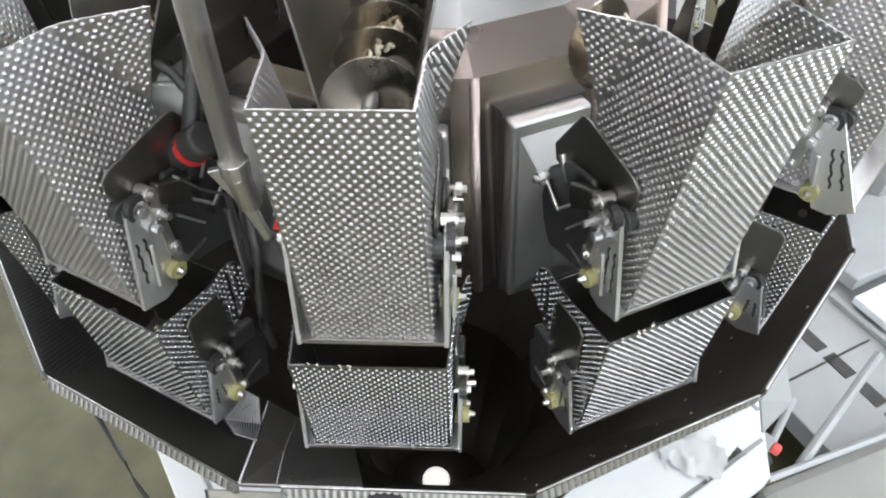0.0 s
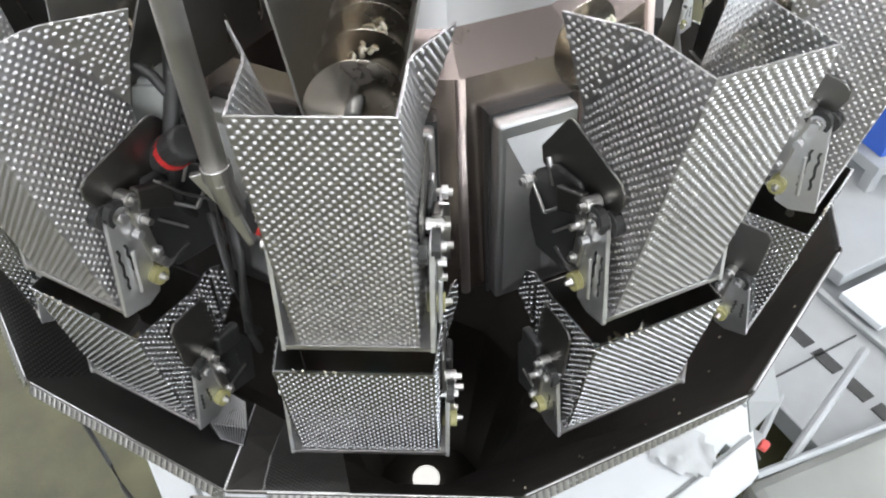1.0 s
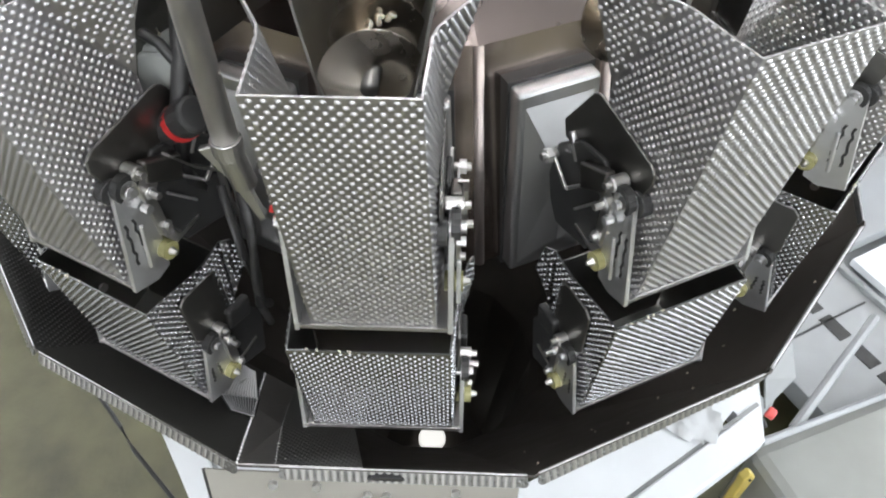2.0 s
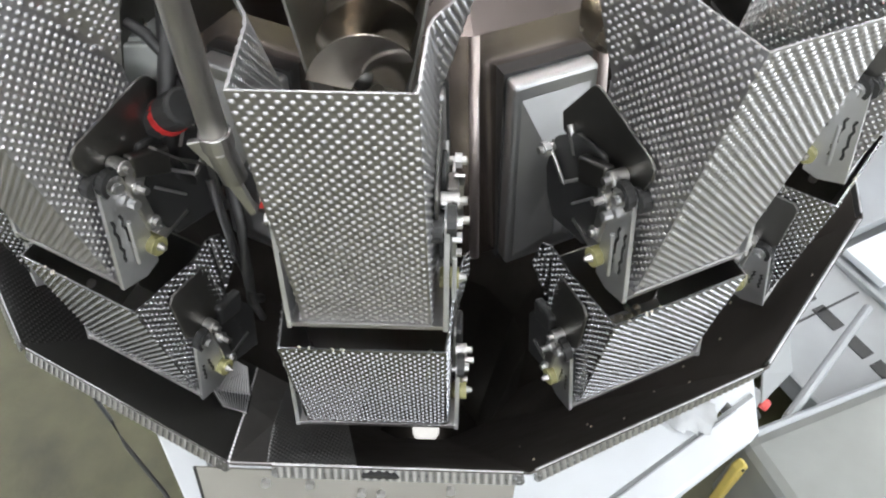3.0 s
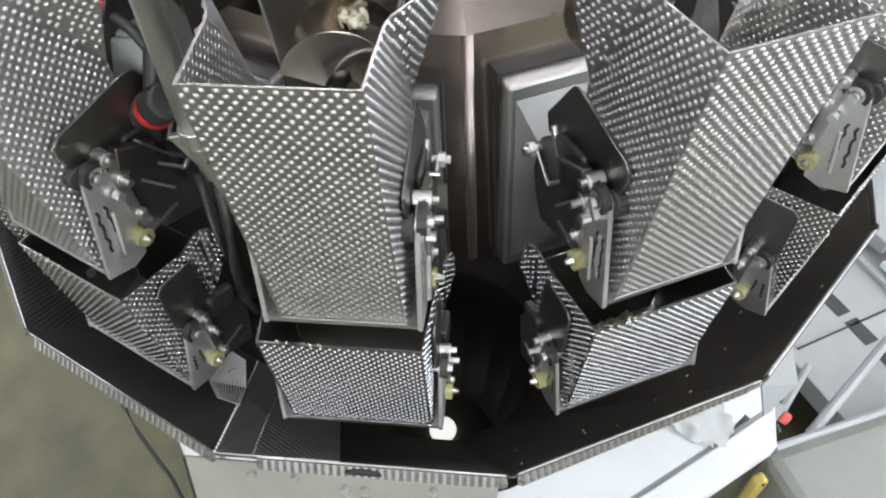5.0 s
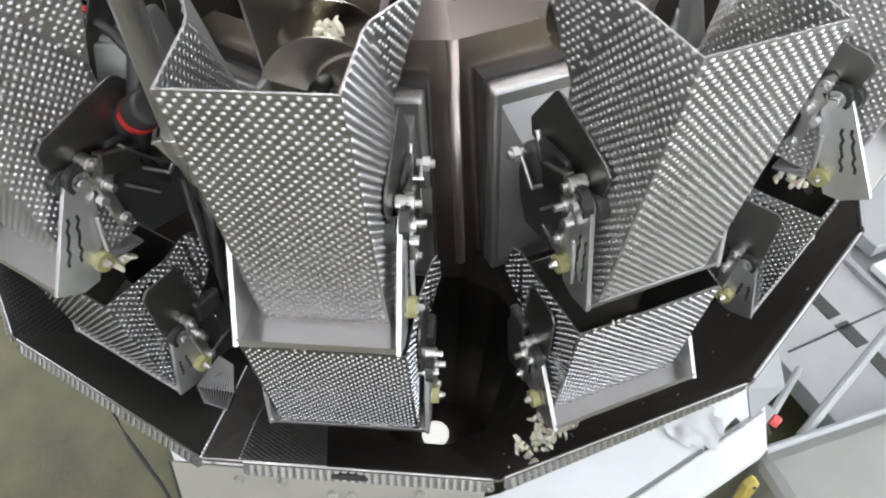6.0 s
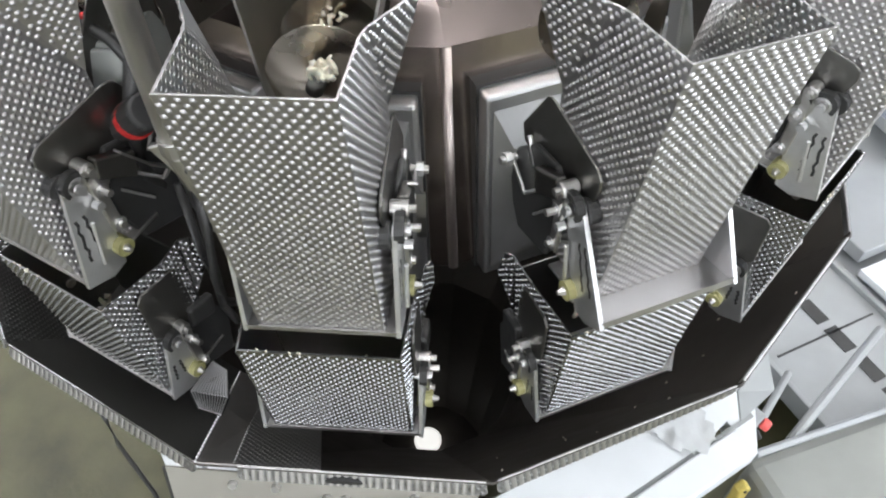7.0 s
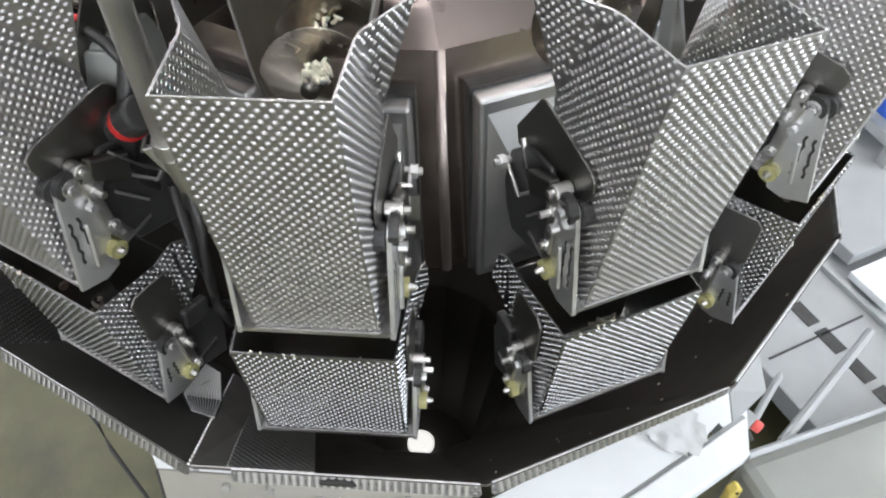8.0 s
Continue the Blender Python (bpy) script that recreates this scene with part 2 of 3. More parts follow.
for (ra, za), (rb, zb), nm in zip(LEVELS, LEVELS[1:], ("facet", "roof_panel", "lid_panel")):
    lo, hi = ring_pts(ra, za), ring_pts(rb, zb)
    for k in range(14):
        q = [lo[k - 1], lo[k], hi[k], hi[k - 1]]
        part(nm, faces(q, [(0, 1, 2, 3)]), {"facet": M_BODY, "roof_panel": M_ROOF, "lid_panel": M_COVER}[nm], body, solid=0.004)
for k in range(14):
    a, b = ring_pts(*LEVELS[0])[k], ring_pts(*LEVELS[1])[k]
    part("corner_seam", rod(a, b, 0.0056, 16), M_SEAM, body, "rounded bright corner fold", smooth=True)
part("base_ring", faces(ring_pts(0.367, -0.427), [tuple(range(14))]), M_DARK, body)
for k in range(14):
    m = head_pose(k, 0.336, -0.197)
    # raised motor cover with a pyramid-shaped middle
    w, h = 0.047, 0.235
    cov = part("cover", join(
        prism([(-w, 0), (w, 0), (w * 1.12, -h), (-w * 1.12, -h)], lambda u, v, d: (u, -d - 0.1 * -v, v), 0.0, 0.022),
        faces([(-w * .84, -.024, -.016), (w * .84, -.024, -.016), (w * .95, -.046, -h + .008), (-w * .95, -.046, -h + .008), (-w * .12, -.050, -.095), (w * .12, -.050, -.095), (w * .12, -.064, -h + .05), (-w * .12, -.064, -h + .05)],
              [(0, 1, 5, 4), (1, 2, 6, 5), (2, 3, 7, 6), (3, 0, 4, 7), (4, 5, 6, 7)])), M_COVER, body, m=m, bevel=0.004)
    part("gasket", prism([(-w - .003, .004), (w + .003, .004), (w * 1.12 + .003, -h - .003), (-w * 1.12 - .003, -h - .003)], lambda u, v, d: (u, -d - 0.1 * -v, v), -0.015, 0.004), M_BLACK, body, m=m)


# ---- hoppers ----
PITCH, ROW = 0.0075, 0.0080


def dimples(parent, polys, r=0.0020, h=0.0011, steel=None):
    """Small pressed domes in staggered rows on the outside of a sheet."""
    verts, quads = [], []
    for pts in polys:
        n = (pts[1] - pts[0]).cross(pts[2] - pts[1]).normalized()
        u = Vector((0, 0, 1)).cross(n).normalized()
        v = n.cross(u)
        flat = [(q.dot(u), q.dot(v)) for q in pts]
        off = pts[0].dot(n)
        ring = list(zip(flat, flat[1:] + flat[:1]))
        lo_u, hi_u = min(a for a, _ in flat), max(a for a, _ in flat)
        lo_v, hi_v = min(b for _, b in flat), max(b for _, b in flat)
        for j in range(math.floor(lo_v / ROW * 2), math.ceil(hi_v / ROW * 2) + 1):
            for i in range(math.floor(lo_u / PITCH) - 1, math.ceil(hi_u / PITCH) + 1):
                a, b = (i + 0.5 * (j % 2)) * PITCH, j * ROW / 2
                # inside the outline by a margin on every edge
                if any((e[0] - d[0]) * (b - d[1]) - (e[1] - d[1]) * (a - d[0]) < 0.0007 * math.hypot(e[0] - d[0], e[1] - d[1]) for d, e in ring):
                    continue
                c, k = u * a + v * b + n * off, len(verts)
                for rr, hh in ((r, 0.0), (r * 0.55, h * 0.72)):
                    verts += [c + u * (rr * math.cos(t)) + v * (rr * math.sin(t)) + n * hh for t in (0, 1.0472, 2.0944, 3.1416, 4.1888, 5.2360)]
                verts.append(c + n * h)
                for m in range(6):
                    quads += [(k + m, k + (m + 1) % 6, k + 6 + (m + 1) % 6, k + 6 + m), (k + 6 + m, k + 6 + (m + 1) % 6, k + 12)]
    me = bpy.data.meshes.new("dimple_field")
    me.from_pydata(verts, [], quads)
    me.polygons.foreach_set("use_smooth", [True] * len(me.polygons))
    me.materials.append(steel or M_PLATE)
    ob = new("dimple_field", me)
    ob.parent = parent
    return tagged(ob, "pressed round dimples", kind="stuff")


def dimpled_panel(name, pts, polys, parent, steel=None, h=0.0013, r=0.0023, inner=None):
    """Folded sheet with real domes outside and pressed relief inside."""
    ob = part(name, faces(pts, polys), steel or M_PLATE, parent, solid=0.0015)
    ob.data.materials.append(inner or M_DIMPLE)
    ob.modifiers["thickness"].material_offset = 1
    dimples(ob, [[Vector(pts[i]) for i in q] for q in polys], r=r, h=h, steel=steel)
    return ob


R0, Z0 = 0.55, -0.25


def P(r, s, z):
    return Vector((s, -(r - R0), z - Z0))


def arm_plate(profile, s, thick, pr, pz):
    return prism(profile, lambda u, v, w: (w, -(u - pr), v - pz), s, s + thick)


def gate(parent, pr, pz, s, front, depth, drop, arm, side):
    """A swinging bottom gate: plate, front lip, two arms with slots, nylon roller. Its origin is the pivot."""
    plate = join(
        prism([(front, drop), (front - depth, drop + 0.012), (front - depth, drop + 0.0145), (front - 0.001, drop + 0.0025)], lambda u, v, w: (w, -(u - pr), v - pz), -s, s),
        prism([(front - 0.0018, drop), (front, drop), (front + 0.001, drop + 0.006), (front - 0.0005, drop + 0.006)], lambda u, v, w: (w, -(u - pr), v - pz), -s, s))
    g = part("gate", plate, M_STEEL, parent, "plain steel bottom gate", m=Matrix.Translation(P(pr, 0, pz)))
    for sg in (-1, 1):
        a = part("arm", arm_plate(arm, sg * s - 0.002, 0.004, pr, pz), M_EDGE, g, bevel=0.0006)
        part("pivot_bolt", rod((sg * (s - 0.011), 0, 0), (sg * (s + 0.007), 0, 0), 0.005, 10), M_STEEL, g)
    part("roller", rod((side * (s - 0.006), -(0.546 - pr), drop + 0.016 - pz), (side * (s + 0.009), -(0.546 - pr), drop + 0.016 - pz), 0.0085, 18), M_NYLON, g, "yellow nylon roller")
    part("roller_bolt", rod((side * (s + 0.009), -(0.546 - pr), drop + 0.016 - pz), (side * (s + 0.015), -(0.546 - pr), drop + 0.016 - pz), 0.004, 6, 0.002), M_STEEL, g)
    for off in (0.0, -0.011):
        lo, hi, n = Vector((front - 0.012 + off, drop + 0.022)), Vector((pr + 0.013 + off * .7, pz - 0.026)), 8
        line = [lo.lerp(hi, i / n) + Vector((0.0011 * math.sin(2.4 * i), 0)) for i in range(n + 1)]
        sl = [(v.x - .0013, v.y) for v in line] + [(v.x + .0013, v.y) for v in reversed(line)]
        part("slot", arm_plate(sl, side * (s + 0.002) - 0.0002, 0.0004, pr, pz), M_BLACK, g, "dark wavy slot in the arm")
    return g


def linkage(parent, s, pr, pz, side, plate, block, hs):
    """The plain hanger plate beside the hopper, and the toggle that works its gate."""
    f = lambda u, v, w: P(u, side * w, v)
    part("hanger", prism(plate, f, hs, hs + 0.0025), M_DARK, parent, "plain dark hanger plate", bevel=0.001)
    # hooked catch over the pivot
    hook = [(pr + 0.012 * math.cos(a), pz + 0.003 + 0.012 * math.sin(a)) for a in [radians(d) for d in range(-30, 200, 23)]]
    inner = [(pr + 0.008 * math.cos(a), pz + 0.002 + 0.008 * math.sin(a)) for a in [radians(d) for d in range(200, -31, -23)]]
    part("hook", prism(hook + inner, f, s - 0.001, s + 0.006), M_BLACK, parent)
    part("knuckle", rod(P(pr - 0.012, side * (s - 0.006), pz + 0.010), P(pr - 0.012, side * (s + 0.008), pz + 0.010), 0.0062, 14), M_STEEL, parent, bevel=0.001)
    part("knuckle_pin", rod(P(pr, side * s, pz), P(pr, side * (s + 0.010), pz), 0.0040, 10), M_EDGE, parent)
    part("toggle_link", prism([(pr - 0.018, pz + 0.013), (pr - 0.006, pz + 0.015), (pr - 0.010, pz - 0.058), (pr - 0.020, pz - 0.056)], f, s + 0.002, s + 0.006), M_STEEL, parent, bevel=0.0015)
    for br, bz, ln in ((pr - 0.012, pz + 0.010, 0.013), (pr - 0.016, pz - 0.014, 0.015), (pr - 0.017, pz - 0.052, 0.010)):
        part("bolt", rod(P(br, side * (s + 0.004), bz), P(br, side * (s + ln), bz), 0.0032, 6), M_STEEL, parent)
        part("washer", rod(P(br, side * (s + 0.005), bz), P(br, side * (s + 0.0065), bz), 0.0055, 12), M_EDGE, parent)
    if block:
        part("toggle_block", prism([(0.502, pz - 0.002), (0.536, pz + 0.014), (0.541, pz - 0.004), (0.508, pz - 0.026)], f, s - 0.002, s + 0.007), M_DARK, parent, bevel=0.002)
        cb, ce, ct = (0.458, pz - 0.031), (0.486, pz - 0.046), (0.526, pz - 0.004)
        part("crank", prism([(cb[0] - .002, cb[1] + .003), (cb[0] + .003, cb[1] + .003), (ce[0] + .002, ce[1] - .001), (ce[0] - .003, ce[1] - .003)], f, s + 0.001, s + 0.004), M_STEEL, parent, bevel=0.001)
        part("crank_bolt", rod(P(cb[0], side * (s - 0.012), cb[1]), P(cb[0], side * (s + 0.013), cb[1]), 0.0036, 10), M_STEEL, parent)
        for w in (-.006, .006):
            part("crank_nut", rod(P(cb[0], side * (s + w - .003), cb[1]), P(cb[0], side * (s + w + .003), cb[1]), 0.0066, 6), M_EDGE, parent)
        part("crank_stay", rod(P(.472, side * (s - .004), pz + .002), P(.486, side * (s - .004), pz - .018), .0030, 8), M_STEEL, parent)
        part("spring_rod", rod(P(ce[0], side * (s + 0.002), ce[1]), P(ct[0], side * (s + 0.002), ct[1]), 0.0016, 8), M_EDGE, parent)
        part("spring_rod", rod(P(0.499, side * s, pz - 0.060), P(0.523, side * s, pz - 0.031), 0.0013, 8), M_EDGE, parent)
        part("spring_body", rod(P(.500, side * (s - .006), pz - .030), P(.530, side * (s - .006), pz - .002), .0052, 12), M_DARK, parent)
        part("stay_rod", rod(P(0.559, side * (s + .005), pz - 0.034), P(0.566, side * (s + .005), pz - 0.076), 0.0020, 8), M_EDGE, parent, bevel=0.0006)
        part("cross_link", prism([(.528, pz - .010), (.538, pz + .004), (.546, pz + .008), (.552, pz - .002), (.546, pz - .022), (.536, pz - .020)], f, s - .001, s + .005), M_STEEL, parent, bevel=0.0015)
        part("link_bolt", rod(P(.549, side * (s + .003), pz - .023), P(.549, side * (s + .010), pz - .023), .0040, 8), M_EDGE, parent)
        part("damper", rod(P(.563, side * (s - .013), pz + .002), P(.563, side * (s - .003), pz + .002), .0105, 18), M_BLACK, parent, "black rubber damper", bevel=0.001)
        part("damper_pin", rod(P(.563, side * (s - .015), pz + .002), P(.563, side * (s - .001), pz + .002), .0035, 10), M_EDGE, parent)
        if side > 0:
            line = [(.517, pz + .007), (.497, pz - .021), (.472, pz - .046), (.473, pz - .074), (.469, pz - .103)]
            part("drive_bracket", faces([P(r, s + w, z) for w in (.003, .011) for r, z in line], [(i, i + 1, i + 6, i + 5) for i in range(4)]), M_STEEL, parent, "bent bright steel bracket strip", solid=0.0018)
        part("drive_arm", prism([(.449, pz - .060), (.456, pz - .022), (.484, pz + .004), (.520, pz + .010), (.536, pz - .010), (.537, pz - .045), (.520, pz - .092), (.470, pz - .105), (.456, pz - .085)], f, s - 0.0075, s - 0.002), M_BLACK, parent, "black drive arm", bevel=0.003)
    else:
        part("toggle_block", prism([(0.495, pz + 0.012), (0.525, pz + 0.018), (0.530, pz - 0.004), (0.500, pz - 0.012)], f, s - 0.006, s + 0.004), M_BLACK, parent, bevel=0.003)
        part("drive_arm", prism([(.484, pz - .030), (.500, pz + .002), (.530, pz + .004), (.538, pz - .030), (.530, pz - .074), (.494, pz - .088)], f, s - .0035, s - .0015), M_BLACK, parent, "black drive arm", bevel=0.0006)


def feed_hopper(side, k):
    h = thing("feed_hopper", head_pose(k, R0, Z0), "dimpled stainless steel feed hopper open at the top", "hopper", "feed hoppers round the weigher")
    T, K, F, W, B, G = (.6126, .047, 0), (.556, .0496, 0), (.495, .0765, -.006), (.503, .0523, -.085), (.505, .0526, -.232), (.583, .0490, -.240)
    K1, K2 = (.546, .0520, -.0005), (.536, .0565, -.0015)
    mir = lambda p: (p[0], -p[1], p[2])
    dimpled_panel("front_panel", [P(*q) for q in (mir(T), T, G, mir(G))], [(0, 3, 2, 1)], h, h=.0012, r=.0025)
    for sg in (-1, 1):
        c = (lambda p: p) if sg > 0 else mir
        poly = [(0, 1, 2, 3, 4), (1, 6, 2), (6, 7, 2), (7, 5, 2)]
        if sg > 0:
            poly = [q[::-1] for q in poly]
        dimpled_panel("side_panel", [P(*c(q)) for q in (T, K, W, B, G, F, K1, K2)], poly, h)
    part("back_panel", faces([P(*q) for q in (mir(W), W, B, mir(B))], [(0, 1, 2, 3)]), M_DIMPLE, h, solid=0.0015)
    arm = [(.549, -.141), (.563, -.141), (.567, -.146), (.5868, -.2425), (.563, -.250), (.548, -.246), (.542, -.20), (.545, -.15)]
    g = gate(h, .556, -.152, .0600, .585, .083, -.2423, arm, side)
    linkage(h, .0605, .556, -.152, side, [(.455, -.150), (.487, -.103), (.492, -.100), (.499, -.100), (.562, -.112), (.569, -.117), (.570, -.126), (.558, -.160), (.53, -.168), (.46, -.165)], True, .0515)
    return h, g


def weigh_hopper(side, k):
    h = thing("weigh_hopper", head_pose(k, R0, Z0), "low dimpled stainless steel weighing hopper under a feed hopper", "hopper", "weighing hoppers round the weigher")
    T, B0, B, G = (.5913, .0667, -.2654), (.508, .074, -.2654), (.506, .0680, -.408), (.577, .0675, -.4175)
    mir = lambda p: (p[0], -p[1], p[2])
    # M_DARK inside and on the back puts the hopper's inner shade into the colour
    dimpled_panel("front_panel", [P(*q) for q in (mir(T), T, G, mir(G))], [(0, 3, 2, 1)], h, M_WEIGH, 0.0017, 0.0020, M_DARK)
    for sg in (-1, 1):
        c = (lambda p: p) if sg > 0 else mir
        flat = lambda r, z: (r, .0667 - .0876 * (r - .5913) + .003 * (z + .2654), z)
        rim_ = [T, flat(.528, -.2654), flat(.507, -.330), flat(.506, -.408), G, (.507, .0800, -.249), (.498, .0840, -.252), (.489, .0850, -.288)]
        poly = [(0, 1, 2, 3, 4), (1, 5, 2), (5, 6, 2), (6, 7, 2)]
        if sg > 0:
            poly = [q[::-1] for q in poly]
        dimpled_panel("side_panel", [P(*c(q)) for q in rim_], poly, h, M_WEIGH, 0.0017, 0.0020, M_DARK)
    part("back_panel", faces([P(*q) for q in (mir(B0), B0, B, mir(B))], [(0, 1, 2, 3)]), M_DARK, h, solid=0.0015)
    arm = [(.545, -.341), (.558, -.341), (.562, -.346), (.5805, -.4210), (.557, -.428), (.543, -.424), (.537, -.38), (.541, -.35)]
    g = gate(h, .5515, -.352, .0765, .579, .078, -.4207, arm, side)
    linkage(h, .0765, .5515, -.352, side, [(.515, -.279), (.558, -.277), (.564, -.283), (.564, -.335), (.552, -.35), (.515, -.345)], False, .0715)
    return h, g


HEADS = list(range(-6, 8))
feed, weigh = {}, {}
for make, store in ((feed_hopper, feed), (weigh_hopper, weigh)):
    base = {}
    for k in [0, 1] + [k for k in HEADS if k not in (0, 1)]:
        side = 1 if k <= 0 else -1
        if side not in base:
            base[side] = make(side, k)
            store[k] = base[side]
        else:
            ob = copy_thing(base[side][0], head_pose(k, R0, Z0))
            store[k] = (ob, [c for c in ob.children if c.name.startswith("gate")][0])


weigh[0][0].matrix_basis = head_pose(0, R0, Z0) @ pose(-0.006, 0, 0)


# ---- collecting chute ----
chute = thing("collecting_chute", pose(0, 0, 0), "dark open steel collecting chute with a dimpled rim", "chute")
rim = ring_pts(0.633, -0.43)
lip = ring_pts(0.234, -1.20)
wide = ring_pts(0.470, -0.589)      # the inner flaps slope down at 45 degrees


def inset(a, b, d):
    """The edge a-b with d metres taken off each end."""
    u = (b - a).normalized()
    return a + u * d, b - u * d


for k in range(14):
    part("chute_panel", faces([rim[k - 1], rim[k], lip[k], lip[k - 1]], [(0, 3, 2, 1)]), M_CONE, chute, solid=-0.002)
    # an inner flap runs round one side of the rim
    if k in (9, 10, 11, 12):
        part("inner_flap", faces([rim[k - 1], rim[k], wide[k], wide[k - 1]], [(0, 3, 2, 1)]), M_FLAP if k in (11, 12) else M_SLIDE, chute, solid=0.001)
    a, b = inset(rim[k - 1], rim[k], 0.038 if k == 0 else 0.006)
    if k == 0:
        b = inset(rim[k - 1], rim[k], 0.006)[1]
    out = Vector((a + b)) / 2
    out.z = 0
    out.normalize()
    u = (b - a).normalized()
    dn = Vector((0, 0, -0.014))
    # the strip leans out; along the next panel it twists upright, and further on it leans in
    oa, ob_ = {1: (1.0, .1), 2: (-.5, -.5), 3: (-.5, -.5)}.get(k, (1.0, 1.0))
    q = [a, b, b + u * 0.002 + out * 0.0055 * ob_ + dn * 0.8, b - u * 0.001 + out * 0.007 * ob_ + dn, a + u * 0.001 + out * 0.007 * oa + dn, a - u * 0.002 + out * 0.0055 * oa + dn * 0.8]
    part("rim_edge", rod(a, b, .0008, 8), M_EDGE, chute, "bright cut edge of the rim")
    part("rim_strip", faces(q, [(0, 5, 4, 3, 2, 1)]), M_RIM, chute, "dimpled rim strip", solid=0.002)
    if k in (0, 1, 12, 13):
        L, ribs = (b - a).length, []
        for i in range(1, int(L / PITCH)):
            c = a + u * (i * PITCH) + out * 0.0008
            e = c + out * 0.0062 * (oa + (ob_ - oa) * i * PITCH / L) + dn * 0.88
            c = c + dn * 0.10
            ribs.append(prism([(-.0024, 0), (-.0012, .0009), (.0012, .0009), (.0024, 0)], lambda x, y, w, c=c, e=e: c.lerp(e, w) + u * x + out * y, 0.0, 1.0))
        tagged(part("rib_field", join(*ribs), M_STEEL, chute), "pressed upright ribs", kind="stuff")
# the bottom face is added to keep the lit floor out of the dark pipe
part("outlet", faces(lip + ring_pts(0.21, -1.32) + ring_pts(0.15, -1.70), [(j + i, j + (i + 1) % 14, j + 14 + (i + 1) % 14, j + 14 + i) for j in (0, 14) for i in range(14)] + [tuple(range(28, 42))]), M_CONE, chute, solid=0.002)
# beside the front panel: the dark flap with a beaded edge, a plain splice strip, and the dimpled front flap
ch = [(rim[0] - rim[13]).normalized()]
va = rim[13]
line_l = [va + Vector((-.002, 0, .001)), Vector((-.165, -.514, 1.238)), Vector((-.174, -.477, 1.208)), Vector((-.186, -.425, 1.166))]
line_r = [va + ch[0] * .034 + Vector((0, 0, .001)), Vector((-.131, -.534, 1.237)), Vector((-.144, -.475, 1.178)), Vector((-.154, -.425, 1.128))]
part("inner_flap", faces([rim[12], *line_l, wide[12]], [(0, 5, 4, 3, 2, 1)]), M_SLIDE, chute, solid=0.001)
part("splice_strip", faces(line_l + line_r, [(i, i + 1, i + 5, i + 4) for i in range(3)]), M_SPLICE, chute, "plain steel splice strip", solid=0.001)
line_e = [Vector((-.022, -.617, 1.321)), Vector((-.050, -.530, 1.234)), Vector((-.068, -.475, 1.179)), Vector((-.082, -.430, 1.134))]
part("dimpled_fold", faces(line_r + line_e, [(i, i + 1, i + 5, i + 4) for i in range(3)]), M_CHUTE, chute, "dimpled folded wall", solid=0.001)
edge_up = Vector((0, 0, .004))
part("panel_edge", faces(line_l + [p + edge_up for p in line_l], [(i, i + 1, i + 5, i + 4) for i in range(3)]), M_RIM, chute, "raised dimpled panel edge", solid=0.0012)
beads = []
for p, q, n in ((line_l[0], line_l[1], 17), (line_l[1], line_l[2], 5), (line_l[2], line_l[3], 8)):
    beads += [rod(c + edge_up, c + edge_up + Vector((.0004, -.0006, .0022)), .0014, 6) for c in [p.lerp(q, i / n) for i in range(n)]]
for p, q, n in ((line_r[0], line_r[1], 13), (line_r[1], line_r[2], 8)):
    beads += [rod(c, c + Vector((0, 0, .0018)), .0012, 6) for c in [p.lerp(q, (i + .5) / n) for i in range(n)]]
tagged(part("bead_row", join(*beads), M_EDGE, chute), "row of pressed beads along a fold", kind="stuff")
low_a, low_b = Vector((-.1571, -.5342, 1.258)), Vector((-.1837, -.5311, 1.2667))
fold_a, fold_b = Vector((-.1662, -.4972, 1.2286)), Vector((-.2058, -.5047, 1.2525))
top_a, top_b = Vector((-.176, -.466, 1.235)), Vector((-.198, -.454, 1.235))
liner = part("dimpled_liner", faces([low_b, low_a, fold_a, fold_b, top_a, top_b], [(0, 1, 2, 3), (3, 2, 4, 5)]), M_BLACK, chute, "dark ribbed liner plate", solid=0.001)
# thin lower ribs are shaped as the reflection of the upper ones
ribs = []
for i in range(1, 14):
    w = i / 14
    mid_ = fold_b.lerp(fold_a, w)
    ribs += [rod(mid_ + Vector((0, 0, .0022)), top_b.lerp(top_a, w) + Vector((0, 0, .0022)), .0015, 8), rod(mid_ + Vector((0, 0, .0005)), low_b.lerp(low_a, w) + Vector((0, 0, .0003)), .0009, 8)]
tagged(part("rib_field", join(*ribs), M_RIB, liner), "pale pressed ribs, the thin lower ones for their reflection", kind="stuff")
fr = [rim[13] - ch[0] * .043 + Vector((0, .004, -.022)), rim[0] - ch[0] * .012 + Vector((0, -.002, -.016)), rim[0] - ch[0] * .02 + Vector((0, -.055, -.16)), rim[13] - ch[0] * .035 + Vector((0, -.050, -.16))]
part("front_skirt", faces(fr, [(0, 3, 2, 1)]), M_BEIGE, chute, "beige front skirt plate", solid=0.002)
part("skirt_gasket", rod(fr[0], fr[3], .0016, 8), M_BLACK, chute, "dark seal along the skirt edge")
fn = (fr[1] - fr[0]).cross(fr[3] - fr[0]).normalized()
fn = fn if fn.y < 0 else -fn
for u, w in ((.22, .10), (.36, .10), (.52, .16), (.58, .16), (.80, .10)):
    c = fr[0].lerp(fr[1], u) + (fr[3] - fr[0]) * w
    part("bolt", rod(c, c + fn * .005, .0045, 6), M_EDGE, chute)
oc = (rim[13] + rim[0]) / 2 + Vector((0, -.0035, -.0075))
